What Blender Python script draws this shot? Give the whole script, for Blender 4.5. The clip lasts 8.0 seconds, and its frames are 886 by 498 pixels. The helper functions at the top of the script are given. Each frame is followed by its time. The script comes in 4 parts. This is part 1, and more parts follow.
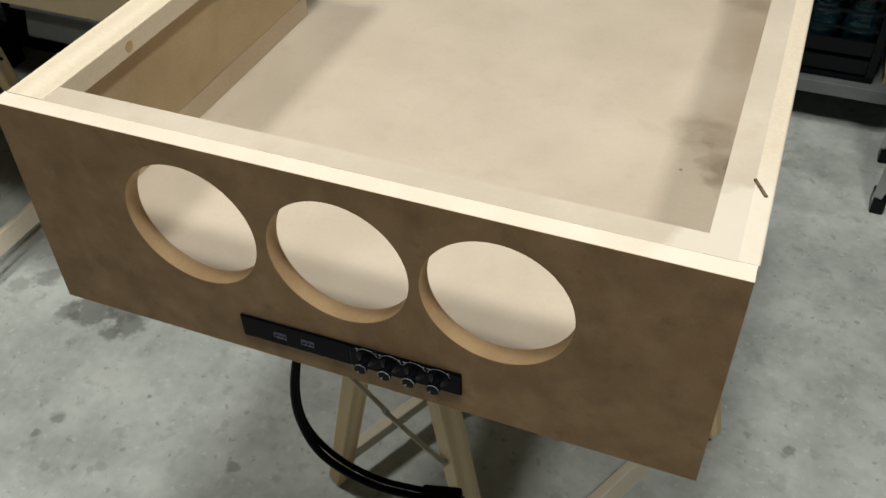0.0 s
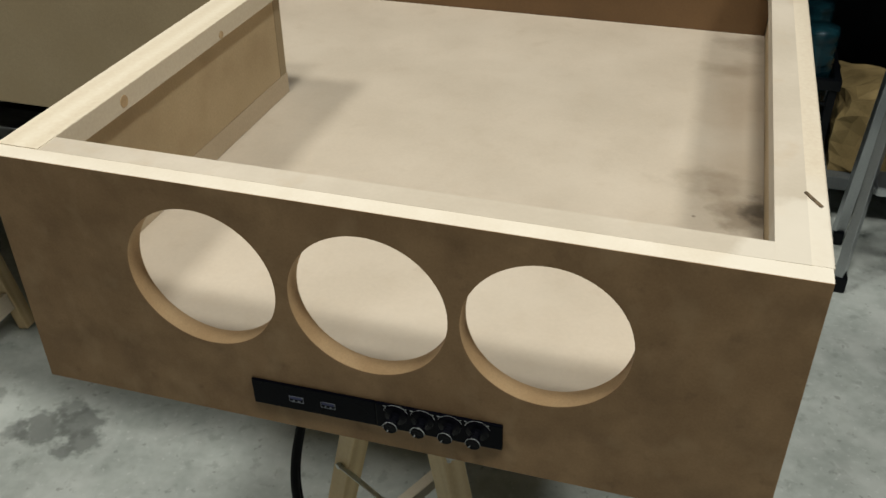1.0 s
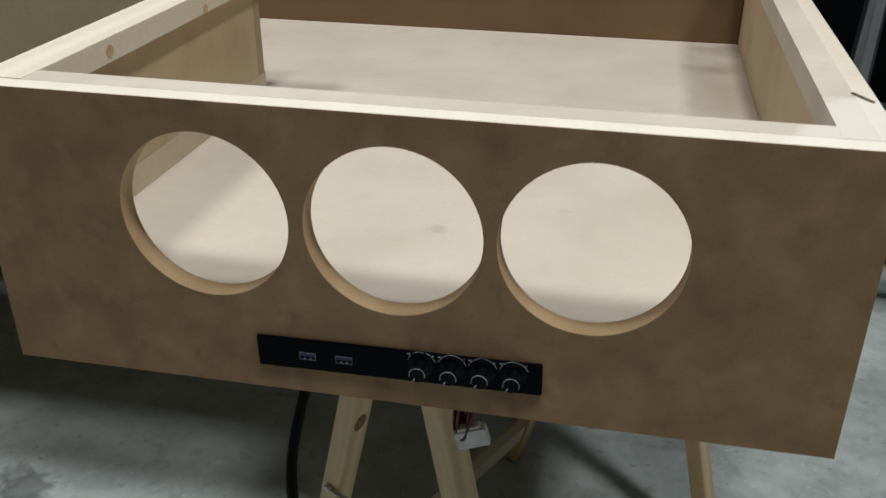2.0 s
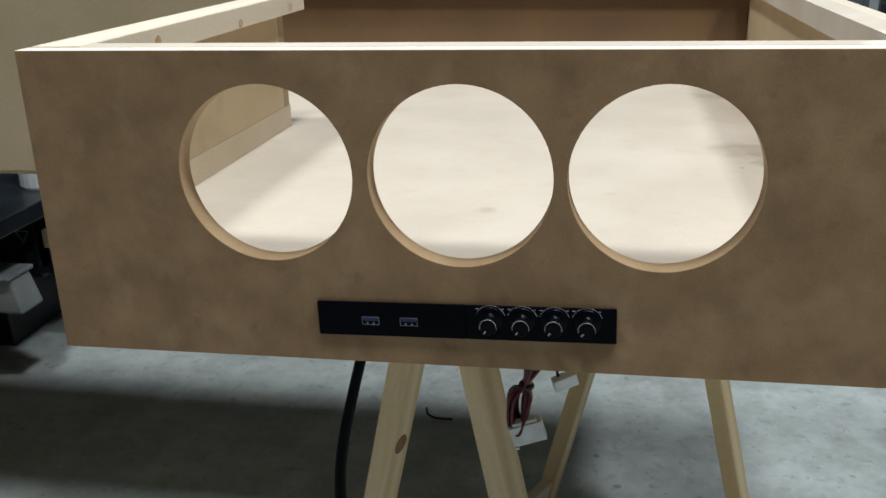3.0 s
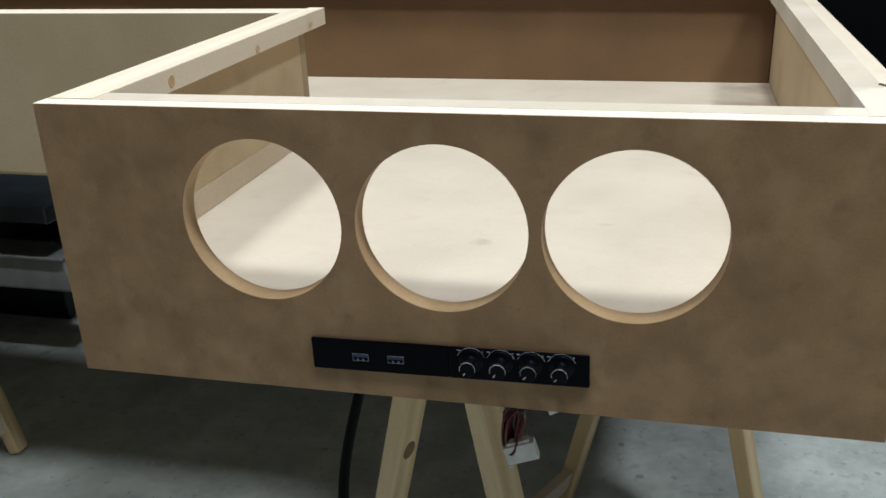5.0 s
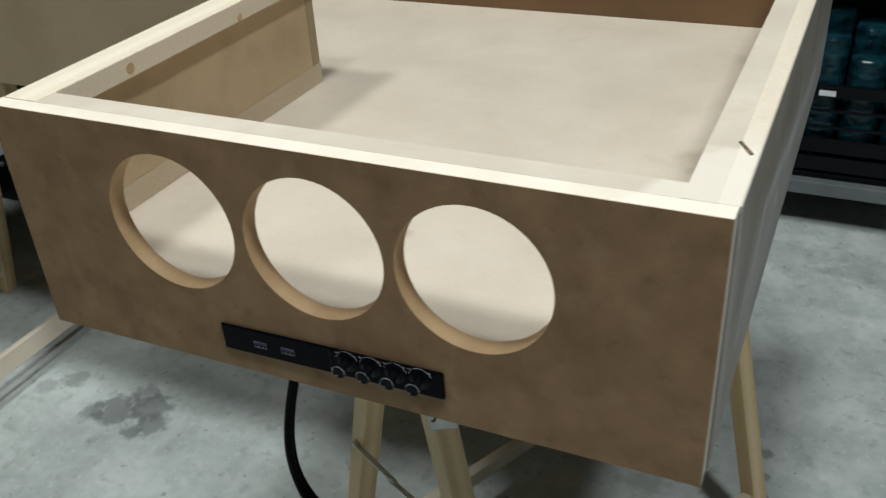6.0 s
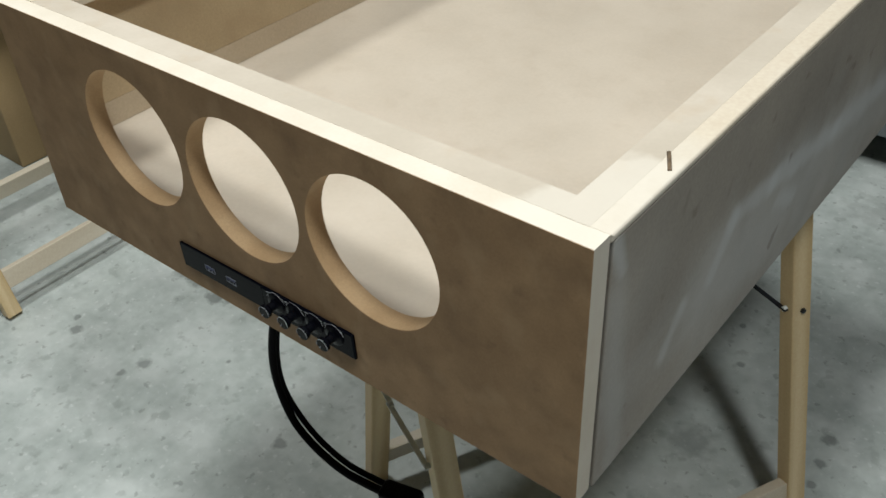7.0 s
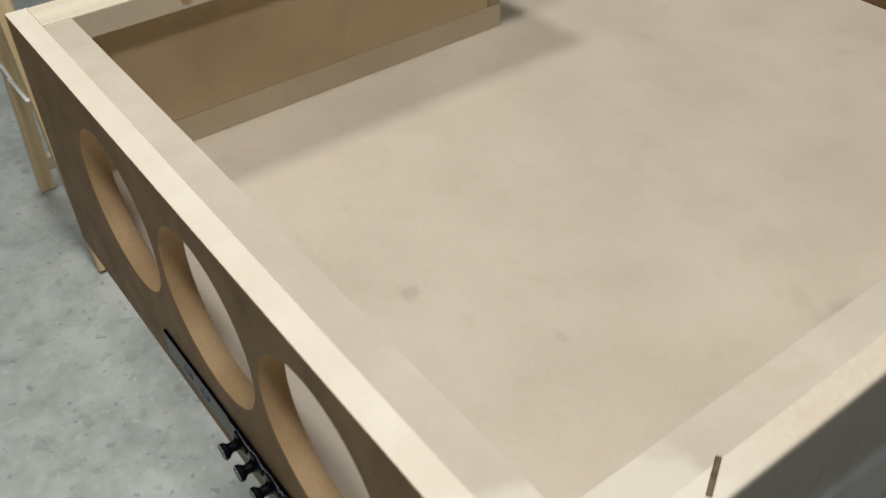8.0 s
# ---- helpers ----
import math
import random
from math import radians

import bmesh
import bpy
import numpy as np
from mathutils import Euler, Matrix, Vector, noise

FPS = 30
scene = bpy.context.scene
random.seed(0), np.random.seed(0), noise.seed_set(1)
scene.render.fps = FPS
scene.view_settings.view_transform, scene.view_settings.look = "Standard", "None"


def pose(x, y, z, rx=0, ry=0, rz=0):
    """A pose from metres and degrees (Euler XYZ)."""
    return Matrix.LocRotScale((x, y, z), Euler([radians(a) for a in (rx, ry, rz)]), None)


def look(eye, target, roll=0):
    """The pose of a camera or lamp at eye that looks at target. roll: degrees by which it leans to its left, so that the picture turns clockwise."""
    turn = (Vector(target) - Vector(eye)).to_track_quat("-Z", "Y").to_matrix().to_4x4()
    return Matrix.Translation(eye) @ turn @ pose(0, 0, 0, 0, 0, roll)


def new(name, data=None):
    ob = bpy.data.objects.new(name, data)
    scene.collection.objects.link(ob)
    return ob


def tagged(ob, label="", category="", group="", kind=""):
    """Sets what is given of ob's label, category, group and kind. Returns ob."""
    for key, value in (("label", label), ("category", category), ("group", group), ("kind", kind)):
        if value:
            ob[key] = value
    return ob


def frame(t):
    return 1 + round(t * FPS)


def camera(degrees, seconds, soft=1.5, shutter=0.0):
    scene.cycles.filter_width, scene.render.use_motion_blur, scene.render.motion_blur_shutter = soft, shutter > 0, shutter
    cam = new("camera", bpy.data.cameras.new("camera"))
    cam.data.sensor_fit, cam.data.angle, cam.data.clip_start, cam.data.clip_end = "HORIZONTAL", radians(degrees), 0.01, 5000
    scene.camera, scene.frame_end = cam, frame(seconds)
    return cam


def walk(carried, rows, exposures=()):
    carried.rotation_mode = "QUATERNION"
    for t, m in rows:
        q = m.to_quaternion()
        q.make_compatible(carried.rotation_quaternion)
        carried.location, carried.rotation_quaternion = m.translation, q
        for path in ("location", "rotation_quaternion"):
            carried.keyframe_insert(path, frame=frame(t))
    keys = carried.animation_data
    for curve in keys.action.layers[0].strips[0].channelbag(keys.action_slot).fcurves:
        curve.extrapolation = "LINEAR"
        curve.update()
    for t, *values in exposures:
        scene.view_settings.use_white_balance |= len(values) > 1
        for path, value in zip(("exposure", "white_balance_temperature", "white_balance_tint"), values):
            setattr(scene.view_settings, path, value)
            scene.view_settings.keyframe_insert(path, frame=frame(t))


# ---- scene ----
cam = camera(52.1, 8.0, shutter=0.25)
PATH = [
    (0, (0.647, -0.5, 1.444), (0.081, 0.876, 0.107), -1.3),
    (0.5, (0.614, -0.517, 1.402), (0.077, 0.962, 0.167), -0.6),
    (1, (0.567, -0.537, 1.355), (0.089, 1.052, 0.239), -0.4),
    (1.5, (0.529, -0.551, 1.288), (0.114, 1.121, 0.272), 0.5),
    (2, (0.502, -0.575, 1.204), (0.13, 1.163, 0.286), 0.2),
    (2.2, (0.494, -0.59, 1.172), (0.128, 1.171, 0.297), -0.5),
    (3.3, (0.434, -0.636, 1.072), (0.087, 1.234, 0.454), -1.5),
    (3.5, (0.432, -0.64, 1.074), (0.088, 1.237, 0.474), -1.4),
    (4, (0.435, -0.655, 1.075), (0.088, 1.225, 0.486), -1.6),
    (4.5, (0.447, -0.653, 1.089), (0.054, 1.206, 0.465), -1.8),
    (4.7, (0.466, -0.641, 1.111), (0.053, 1.198, 0.443), -1.8),
    (5.8, (0.674, -0.579, 1.281), (-0.029, 1.012, 0.294), -3.8),
    (6, (0.731, -0.538, 1.298), (-0.03, 0.995, 0.264), -3.7),
    (6.5, (0.865, -0.46, 1.313), (-0.064, 0.889, 0.165), -3.6),
    (7, (0.879, -0.369, 1.329), (-0.152, 0.824, 0.098), -3.2),
    (7.2, (0.854, -0.325, 1.33), (-0.183, 0.833, 0.073), -3.1),
    (7.5, (0.815, -0.256, 1.339), (-0.262, 0.844, 0.063), -2.1),
    (7.8, (0.795, -0.18, 1.338), (-0.356, 0.815, 0.04), -1.2),
    (8, (0.787, -0.13, 1.345), (-0.426, 0.774, 0.037), -0.8),
]
walk(cam, [(t, look(eye, target, roll)) for t, eye, target, roll in PATH],
     [(0.0, -0.17, 6600, 8.5), (1.0, -0.30, 6600, 7.0), (1.5, -0.32, 6300, 7.5), (2.0, -0.20, 5950, 8), (3.3, 0.32, 5780, 7.5), (4.5, 0.3, 5780, 7.5), (6.0, -0.09, 5950, 6), (6.5, -0.08, 5900, 6), (7.0, -0.09, 6100, 7), (8.0, -0.42, 6400, 9.5)])

# ---- world and light ----
world = bpy.data.worlds.new("world")
scene.world = world
world.use_nodes = True
world.node_tree.nodes["Background"].inputs["Color"].default_value = (0.62, 0.68, 0.72, 1)
world.node_tree.nodes["Background"].inputs["Strength"].default_value = 0.019


def area_light(name, at, target, power, w, d, colour):
    data = bpy.data.lights.new(name, "AREA")
    data.shape, data.size, data.size_y, data.energy, data.color = "RECTANGLE", w, d, power, colour
    ob = new(name, data)
    ob.matrix_world = look(at, target)
    return ob


WARM = (1.0, 0.985, 0.93)
area_light("ceiling_lamp", (-0.74, 0.23, 2.92), (-0.74, 0.23, 0), 28.5, 0.30, 0.30, WARM)
area_light("ceiling_lamp", (0.50, 0.18, 3.6), (0.50, 0.18, 0), 33, 0.30, 0.30, WARM)
area_light("ceiling_lamp", (1.40, -0.28, 3.0), (1.40, -0.28, 0), 31, 0.26, 0.26, WARM)
area_light("ceiling_lamp", (0.42, -0.56, 3.6), (0.42, -0.56, 0), 26, 0.34, 0.34, WARM)


# ---- materials ----
def material(name, base, dark=None, rough=0.6, metal=0.0, scale=(8, 8, 8), detail=6.0, bump=0.1, fine=180.0, mix=(0.35, 0.7),
             fine_mix=0.15, transmission=0.0, ior=1.45, wave=0.0, wave_scale=6.0, clearcoat=0.0, spec=0.5):
    """A principled material whose colour varies at two scales, with fine relief."""
    m = bpy.data.materials.new(name)
    m.use_nodes = True
    nt = m.node_tree
    n, ln = nt.nodes, nt.links
    p = n["Principled BSDF"]
    p.inputs["Roughness"].default_value, p.inputs["Metallic"].default_value = rough, metal
    p.inputs["Transmission Weight"].default_value, p.inputs["IOR"].default_value = transmission, ior
    p.inputs["Coat Weight"].default_value = clearcoat
    p.inputs["Specular IOR Level"].default_value = spec
    dark = dark or tuple(0.7 * c for c in base)
    co = n.new("ShaderNodeTexCoord")
    mp = n.new("ShaderNodeMapping")
    mp.inputs["Scale"].default_value = scale
    info = n.new("ShaderNodeObjectInfo")
    shift = n.new("ShaderNodeVectorMath")
    shift.operation = "ADD"
    sc = n.new("ShaderNodeMath")
    sc.operation, sc.inputs[1].default_value = "MULTIPLY", 37.0
    ln.new(info.outputs["Random"], sc.inputs[0])
    ln.new(co.outputs["Object"], shift.inputs[0])
    ln.new(sc.outputs[0], shift.inputs[1])
    ln.new(shift.outputs[0], mp.inputs["Vector"])
    big = n.new("ShaderNodeTexNoise")
    big.inputs["Scale"].default_value, big.inputs["Detail"].default_value = 1.0, detail
    ln.new(mp.outputs[0], big.inputs["Vector"])
    value = big.outputs["Fac"]
    if wave:
        wv = n.new("ShaderNodeTexWave")
        wv.inputs["Scale"].default_value, wv.inputs["Distortion"].default_value = wave_scale, 7.0
        wv.inputs["Detail"].default_value, wv.inputs["Detail Scale"].default_value = 3.0, 0.8
        ln.new(mp.outputs[0], wv.inputs["Vector"])
        mw = n.new("ShaderNodeMix")
        mw.inputs[0].default_value = wave
        ln.new(big.outputs["Fac"], mw.inputs[2])
        ln.new(wv.outputs["Fac"], mw.inputs[3])
        value = mw.outputs[0]
    ramp = n.new("ShaderNodeValToRGB")
    ramp.color_ramp.elements[0].position, ramp.color_ramp.elements[1].position = mix
    ramp.color_ramp.elements[0].color, ramp.color_ramp.elements[1].color = (*dark, 1), (*base, 1)
    ln.new(value, ramp.inputs["Fac"])
    small = n.new("ShaderNodeTexNoise")
    small.inputs["Scale"].default_value, small.inputs["Detail"].default_value = fine, 3.0
    ln.new(co.outputs["Object"], small.inputs["Vector"])
    sm = n.new("ShaderNodeMix")
    sm.data_type, sm.blend_type = "RGBA", "OVERLAY"
    sm.inputs[0].default_value = fine_mix
    ln.new(ramp.outputs["Color"], sm.inputs[6])
    ln.new(small.outputs["Fac"], sm.inputs[7])
    ln.new(sm.outputs[2], p.inputs["Base Color"])
    b = n.new("ShaderNodeBump")
    b.inputs["Strength"].default_value, b.inputs["Distance"].default_value = bump, 0.002
    ln.new(small.outputs["Fac"], b.inputs["Height"])
    ln.new(b.outputs[0], p.inputs["Normal"])
    return m


def overlay(m, mask_socket_fn, colour, rough=None):
    """Lays a second colour over a material where a mask says so."""
    nt = m.node_tree
    p = nt.nodes["Principled BSDF"]
    old = p.inputs["Base Color"].links[0].from_socket
    mx = nt.nodes.new("ShaderNodeMix")
    mx.data_type = "RGBA"
    nt.links.new(old, mx.inputs[6])
    mx.inputs[7].default_value = (*colour, 1)
    nt.links.new(mask_socket_fn(nt), mx.inputs[0])
    nt.links.new(mx.outputs[2], p.inputs["Base Color"])


def blot(centre, radius, ragged=0.5, scale=14.0, amount=1.0, stretch=(1, 1, 1), soft=0.2):
    """A mask: a ragged blot round a centre, in the object's own metres."""
    def build(nt):
        co = nt.nodes.new("ShaderNodeTexCoord")
        sub = nt.nodes.new("ShaderNodeVectorMath")
        sub.operation = "SUBTRACT"
        sub.inputs[1].default_value = centre
        nt.links.new(co.outputs["Object"], sub.inputs[0])
        mul = nt.nodes.new("ShaderNodeVectorMath")
        mul.operation = "MULTIPLY"
        mul.inputs[1].default_value = stretch
        nt.links.new(sub.outputs[0], mul.inputs[0])
        ln = nt.nodes.new("ShaderNodeVectorMath")
        ln.operation = "LENGTH"
        nt.links.new(mul.outputs[0], ln.inputs[0])
        ns = nt.nodes.new("ShaderNodeTexNoise")
        ns.inputs["Scale"].default_value, ns.inputs["Detail"].default_value = scale, 6.0
        nt.links.new(co.outputs["Object"], ns.inputs["Vector"])
        add = nt.nodes.new("ShaderNodeMath")
        add.operation, add.inputs[1].default_value = "MULTIPLY_ADD", 2 * ragged * radius
        nt.links.new(ns.outputs["Fac"], add.inputs[0])
        nt.links.new(ln.outputs["Value"], add.inputs[2])
        mr = nt.nodes.new("ShaderNodeMapRange")
        mr.inputs["From Min"].default_value = radius * (1.0 + ragged)
        mr.inputs["From Max"].default_value = radius * (1.0 - soft + ragged)
        mr.inputs["To Max"].default_value = amount
        nt.links.new(add.outputs[0], mr.inputs["Value"])
        return mr.outputs[0]
    return build


def specks(scale, low, high, amount=1.0, stretch=(1, 1, 1), detail=2.0):
    """A mask: scattered marks, from a noise cut between low and high."""
    def build(nt):
        co = nt.nodes.new("ShaderNodeTexCoord")
        mp = nt.nodes.new("ShaderNodeMapping")
        mp.inputs["Scale"].default_value = stretch
        nt.links.new(co.outputs["Object"], mp.inputs["Vector"])
        ns = nt.nodes.new("ShaderNodeTexNoise")
        ns.inputs["Scale"].default_value, ns.inputs["Detail"].default_value = scale, detail
        nt.links.new(mp.outputs[0], ns.inputs["Vector"])
        mr = nt.nodes.new("ShaderNodeMapRange")
        mr.inputs["From Min"].default_value, mr.inputs["From Max"].default_value = low, high
        mr.inputs["To Max"].default_value = amount
        nt.links.new(ns.outputs["Fac"], mr.inputs["Value"])
        return mr.outputs[0]
    return build


def stroke(a, b, width, amount=1.0, ragged=0.6, scale=18.0):
    """A mask: one soft stroke of filler between two places, in the object's own metres."""
    def build(nt):
        def vec(op, u, v):
            k = nt.nodes.new("ShaderNodeVectorMath")
            k.operation = op
            for i, s in enumerate((u, v)):
                if isinstance(s, (tuple, Vector)):
                    k.inputs[i].default_value = s
                else:
                    nt.links.new(s, k.inputs[i])
            return k
        ba = Vector(b) - Vector(a)
        co = nt.nodes.new("ShaderNodeTexCoord")
        pa = vec("SUBTRACT", co.outputs["Object"], a).outputs[0]
        dot = vec("DOT_PRODUCT", pa, ba).outputs["Value"]
        h = nt.nodes.new("ShaderNodeMapRange")
        h.inputs["From Max"].default_value = max(ba.length_squared, 1e-9)
        nt.links.new(dot, h.inputs["Value"])
        d = vec("SUBTRACT", pa, vec("MULTIPLY", h.outputs[0], ba).outputs[0])
        d = vec("LENGTH", d.outputs[0], (0, 0, 0)).outputs["Value"]
        ns = nt.nodes.new("ShaderNodeTexNoise")
        ns.inputs["Scale"].default_value, ns.inputs["Detail"].default_value = scale, 5.0
        nt.links.new(co.outputs["Object"], ns.inputs["Vector"])
        add = nt.nodes.new("ShaderNodeMath")
        add.operation, add.inputs[1].default_value = "MULTIPLY_ADD", 2 * ragged * width
        nt.links.new(ns.outputs["Fac"], add.inputs[0])
        nt.links.new(d, add.inputs[2])
        mr = nt.nodes.new("ShaderNodeMapRange")
        mr.interpolation_type = "SMOOTHSTEP"
        mr.inputs["From Min"].default_value = width * (1.0 + ragged)
        mr.inputs["From Max"].default_value = width * (0.1 + ragged)
        mr.inputs["To Max"].default_value = amount
        nt.links.new(add.outputs[0], mr.inputs["Value"])
        return mr.outputs[0]
    return build


mdf_front = material("mdf_front", (0.428, 0.275, 0.148), (0.333, 0.208, 0.109), rough=0.6, scale=(24, 24, 24), fine=420, bump=0.05, spec=0.2)
overlay(mdf_front, specks(24, 0.48, 0.68, 0.44, detail=7.0), (0.20, 0.124, 0.066))
overlay(mdf_front, specks(44, 0.62, 0.76, 0.4, detail=3.0), (0.15, 0.092, 0.053))
overlay(mdf_front, specks(30, 0.54, 0.68, 0.45, (1, 1, 0.7), detail=5.0), (0.48, 0.33, 0.19))
mdf_inner = material("mdf_inner", (0.54, 0.42, 0.26), (0.45, 0.345, 0.205), rough=0.65, scale=(7, 7, 7), fine=380, bump=0.05)
overlay(mdf_inner, specks(13, 0.52, 0.72, 0.45, detail=5.0), (0.36, 0.26, 0.15))
mdf_floor = material("mdf_floor", (0.535, 0.462, 0.373), (0.475, 0.408, 0.325), rough=0.55, scale=(8, 8, 8), fine=220, fine_mix=0.06, bump=0.02)
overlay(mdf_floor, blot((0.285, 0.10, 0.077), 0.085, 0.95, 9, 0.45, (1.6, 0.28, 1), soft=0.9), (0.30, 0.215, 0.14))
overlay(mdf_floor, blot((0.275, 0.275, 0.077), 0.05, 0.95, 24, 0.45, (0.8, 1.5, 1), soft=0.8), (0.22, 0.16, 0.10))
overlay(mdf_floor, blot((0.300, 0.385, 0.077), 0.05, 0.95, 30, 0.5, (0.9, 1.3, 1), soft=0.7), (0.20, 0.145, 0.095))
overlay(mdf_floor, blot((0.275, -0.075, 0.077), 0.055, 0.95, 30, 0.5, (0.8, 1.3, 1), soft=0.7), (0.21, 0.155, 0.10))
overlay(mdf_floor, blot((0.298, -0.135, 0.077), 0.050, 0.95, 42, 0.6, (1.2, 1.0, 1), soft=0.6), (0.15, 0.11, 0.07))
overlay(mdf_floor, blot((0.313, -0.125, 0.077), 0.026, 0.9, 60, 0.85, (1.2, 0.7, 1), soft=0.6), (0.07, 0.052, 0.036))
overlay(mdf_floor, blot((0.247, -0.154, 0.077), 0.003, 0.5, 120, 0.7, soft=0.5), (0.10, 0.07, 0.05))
overlay(mdf_floor, blot((-0.003, -0.33, 0.077), 0.012, 0.9, 90, 0.28, soft=0.7), (0.2, 0.14, 0.09))
overlay(mdf_floor, blot((0.112, -0.265, 0.077), 0.012, 0.9, 80, 0.25, (1, 2, 1), soft=0.7), (0.25, 0.18, 0.12))
overlay(mdf_floor, specks(40, 0.52, 0.70, 0.16, detail=5.0), (0.42, 0.34, 0.25))
overlay(mdf_floor, specks(24, 0.60, 0.78, 0.22, detail=4.0), (0.33, 0.25, 0.17))
overlay(mdf_floor, specks(8, 0.52, 0.70, 0.3, detail=5.0), (0.575, 0.507, 0.42))
mdf_strip = material("mdf_strip", (0.55, 0.455, 0.325), (0.49, 0.395, 0.275), rough=0.6, scale=(9, 9, 9), fine=380, bump=0.05)
# back board: brown deepened to stand for the shade on its inner face
mdf_back_shaded = material("mdf_back_shaded", (0.150, 0.084, 0.036), (0.112, 0.062, 0.026), rough=0.6, scale=(7, 7, 7), fine=380, bump=0.05)
mdf_edge = material("mdf_edge", (0.52, 0.36, 0.20), (0.43, 0.285, 0.15), rough=0.75, scale=(25, 25, 25), fine=500, bump=0.2)
mdf_top = material("mdf_top_edge", (0.70, 0.635, 0.535), (0.64, 0.57, 0.465), rough=0.6, scale=(20, 20, 20), fine_mix=0.08, fine=400, bump=0.1)
mdf_wing = material("mdf_wing", (0.395, 0.31, 0.193), (0.33, 0.255, 0.153), rough=0.6, scale=(6, 6, 6), fine=380, bump=0.05)
overlay(mdf_wing, specks(12, 0.50, 0.72, 0.45, detail=6.0), (0.36, 0.275, 0.16))
mdf_side = material("mdf_side_filler", (0.355, 0.315, 0.265), (0.265, 0.235, 0.20), rough=0.6, scale=(9, 9, 9), fine=300, bump=0.08)


def smear(low, high, amount, bands, twist, top):
    """A mask: trowelled filler in long bent streaks, thicker towards the board's lower edge."""
    def build(nt):
        co = nt.nodes.new("ShaderNodeTexCoord")
        mp = nt.nodes.new("ShaderNodeMapping")
        mp.inputs["Rotation"].default_value = (radians(twist), 0, 0)
        mp.inputs["Scale"].default_value = (1, 0.9, 2.2)
        nt.links.new(co.outputs["Object"], mp.inputs["Vector"])
        ns = nt.nodes.new("ShaderNodeTexNoise")
        ns.inputs["Scale"].default_value, ns.inputs["Detail"].default_value, ns.inputs["Distortion"].default_value = bands, 3.0, 1.6
        nt.links.new(mp.outputs[0], ns.inputs["Vector"])
        sep = nt.nodes.new("ShaderNodeSeparateXYZ")
        nt.links.new(co.outputs["Object"], sep.inputs[0])
        ht = nt.nodes.new("ShaderNodeMapRange")
        ht.inputs["From Min"].default_value, ht.inputs["From Max"].default_value = top, 0.0
        ht.inputs["To Min"].default_value, ht.inputs["To Max"].default_value = -0.14, 0.06
        nt.links.new(sep.outputs["Z"], ht.inputs["Value"])
        add = nt.nodes.new("ShaderNodeMath")
        nt.links.new(ns.outputs["Fac"], add.inputs[0])
        nt.links.new(ht.outputs[0], add.inputs[1])
        mr = nt.nodes.new("ShaderNodeMapRange")
        mr.inputs["From Min"].default_value, mr.inputs["From Max"].default_value = low, high
        mr.inputs["To Max"].default_value = amount
        nt.links.new(add.outputs[0], mr.inputs["Value"])
        return mr.outputs[0]
    return build


overlay(mdf_side, smear(0.42, 0.70, 0.3, 2.6, 10, 0.24), (0.44, 0.435, 0.425))
# filler: a haze, one long bent swoosh over it, and dabs
FILLER = (0.60, 0.615, 0.62)
SXO = 0.34
for a, b, w, k in (((-0.30, 0.085), (0.45, 0.05), 0.10, 0.5), ((-0.308, 0.098), (-0.276, 0.141), 0.014, 0.6), ((-0.276, 0.141), (-0.20, 0.132), 0.018, 0.7),
                   ((-0.20, 0.132), (-0.04, 0.106), 0.020, 0.8), ((-0.04, 0.106), (0.25, 0.080), 0.026, 0.75), ((-0.175, 0.098), (-0.135, 0.080), 0.017, 0.7),
                   ((-0.358, 0.102), (-0.382, 0.070), 0.015, 0.7), ((-0.474, 0.235), (-0.464, 0.208), 0.010, 0.8), ((-0.468, 0.19), (-0.45, 0.02), 0.02, 0.35)):
    overlay(mdf_side, stroke((SXO, *a), (SXO, *b), w, 0.62 * k), FILLER)
for y, z, r in ((-0.30, 0.18, 0.008), (-0.379, 0.212, 0.007), (-0.268, 0.176, 0.007), (-0.1, 0.19, 0.008)):
    overlay(mdf_side, stroke((SXO, y - 0.3 * r, z - r), (SXO, y + 0.3 * r, z + r), 0.005, 0.35, 0.9, 60.0), (0.17, 0.14, 0.11))
overlay(mdf_side, specks(26, 0.68, 0.73, 0.5), (0.16, 0.12, 0.09))
PINE, PINE_D = (0.68, 0.605, 0.48), (0.60, 0.515, 0.39)
pine_x = material("pine_along_x", PINE, PINE_D, rough=0.55, scale=(1.2, 22, 22), wave=0.4, wave_scale=0.5, fine=260, bump=0.08, mix=(0.2, 0.7))
pine_y = material("pine_along_y", PINE, PINE_D, rough=0.55, scale=(22, 1.2, 22), wave=0.4, wave_scale=0.5, fine=260, bump=0.08, mix=(0.2, 0.7))
pine_z = material("pine_along_z", (0.76, 0.60, 0.36), (0.60, 0.43, 0.22), rough=0.5, scale=(22, 22, 1.2), wave=0.4, wave_scale=0.5, fine=260, bump=0.08, mix=(0.2, 0.7))
overlay(pine_z, specks(6, 0.55, 0.70, 0.5, (6, 6, 0.5), 4.0), (0.50, 0.34, 0.16))
batten_grey = material("sanded_batten", (0.545, 0.48, 0.395), (0.465, 0.405, 0.325), rough=0.65, scale=(12, 12, 12), fine=260, fine_mix=0.05, bump=0.04)
FILL = blot((0.325, -0.485, 0.244), 0.075, 0.9, 14, 0.5, (1, 0.8, 1))
pine_strip = material("pine_strip", (0.65, 0.575, 0.46), (0.585, 0.505, 0.395), rough=0.5, scale=(14, 1.4, 14), wave=0.3, wave_scale=0.5, fine=260, bump=0.08, mix=(0.2, 0.7))
overlay(pine_strip, specks(9, 0.52, 0.62, 0.6, (1.0, 0.7, 1), 4.0), (0.625, 0.565, 0.475))
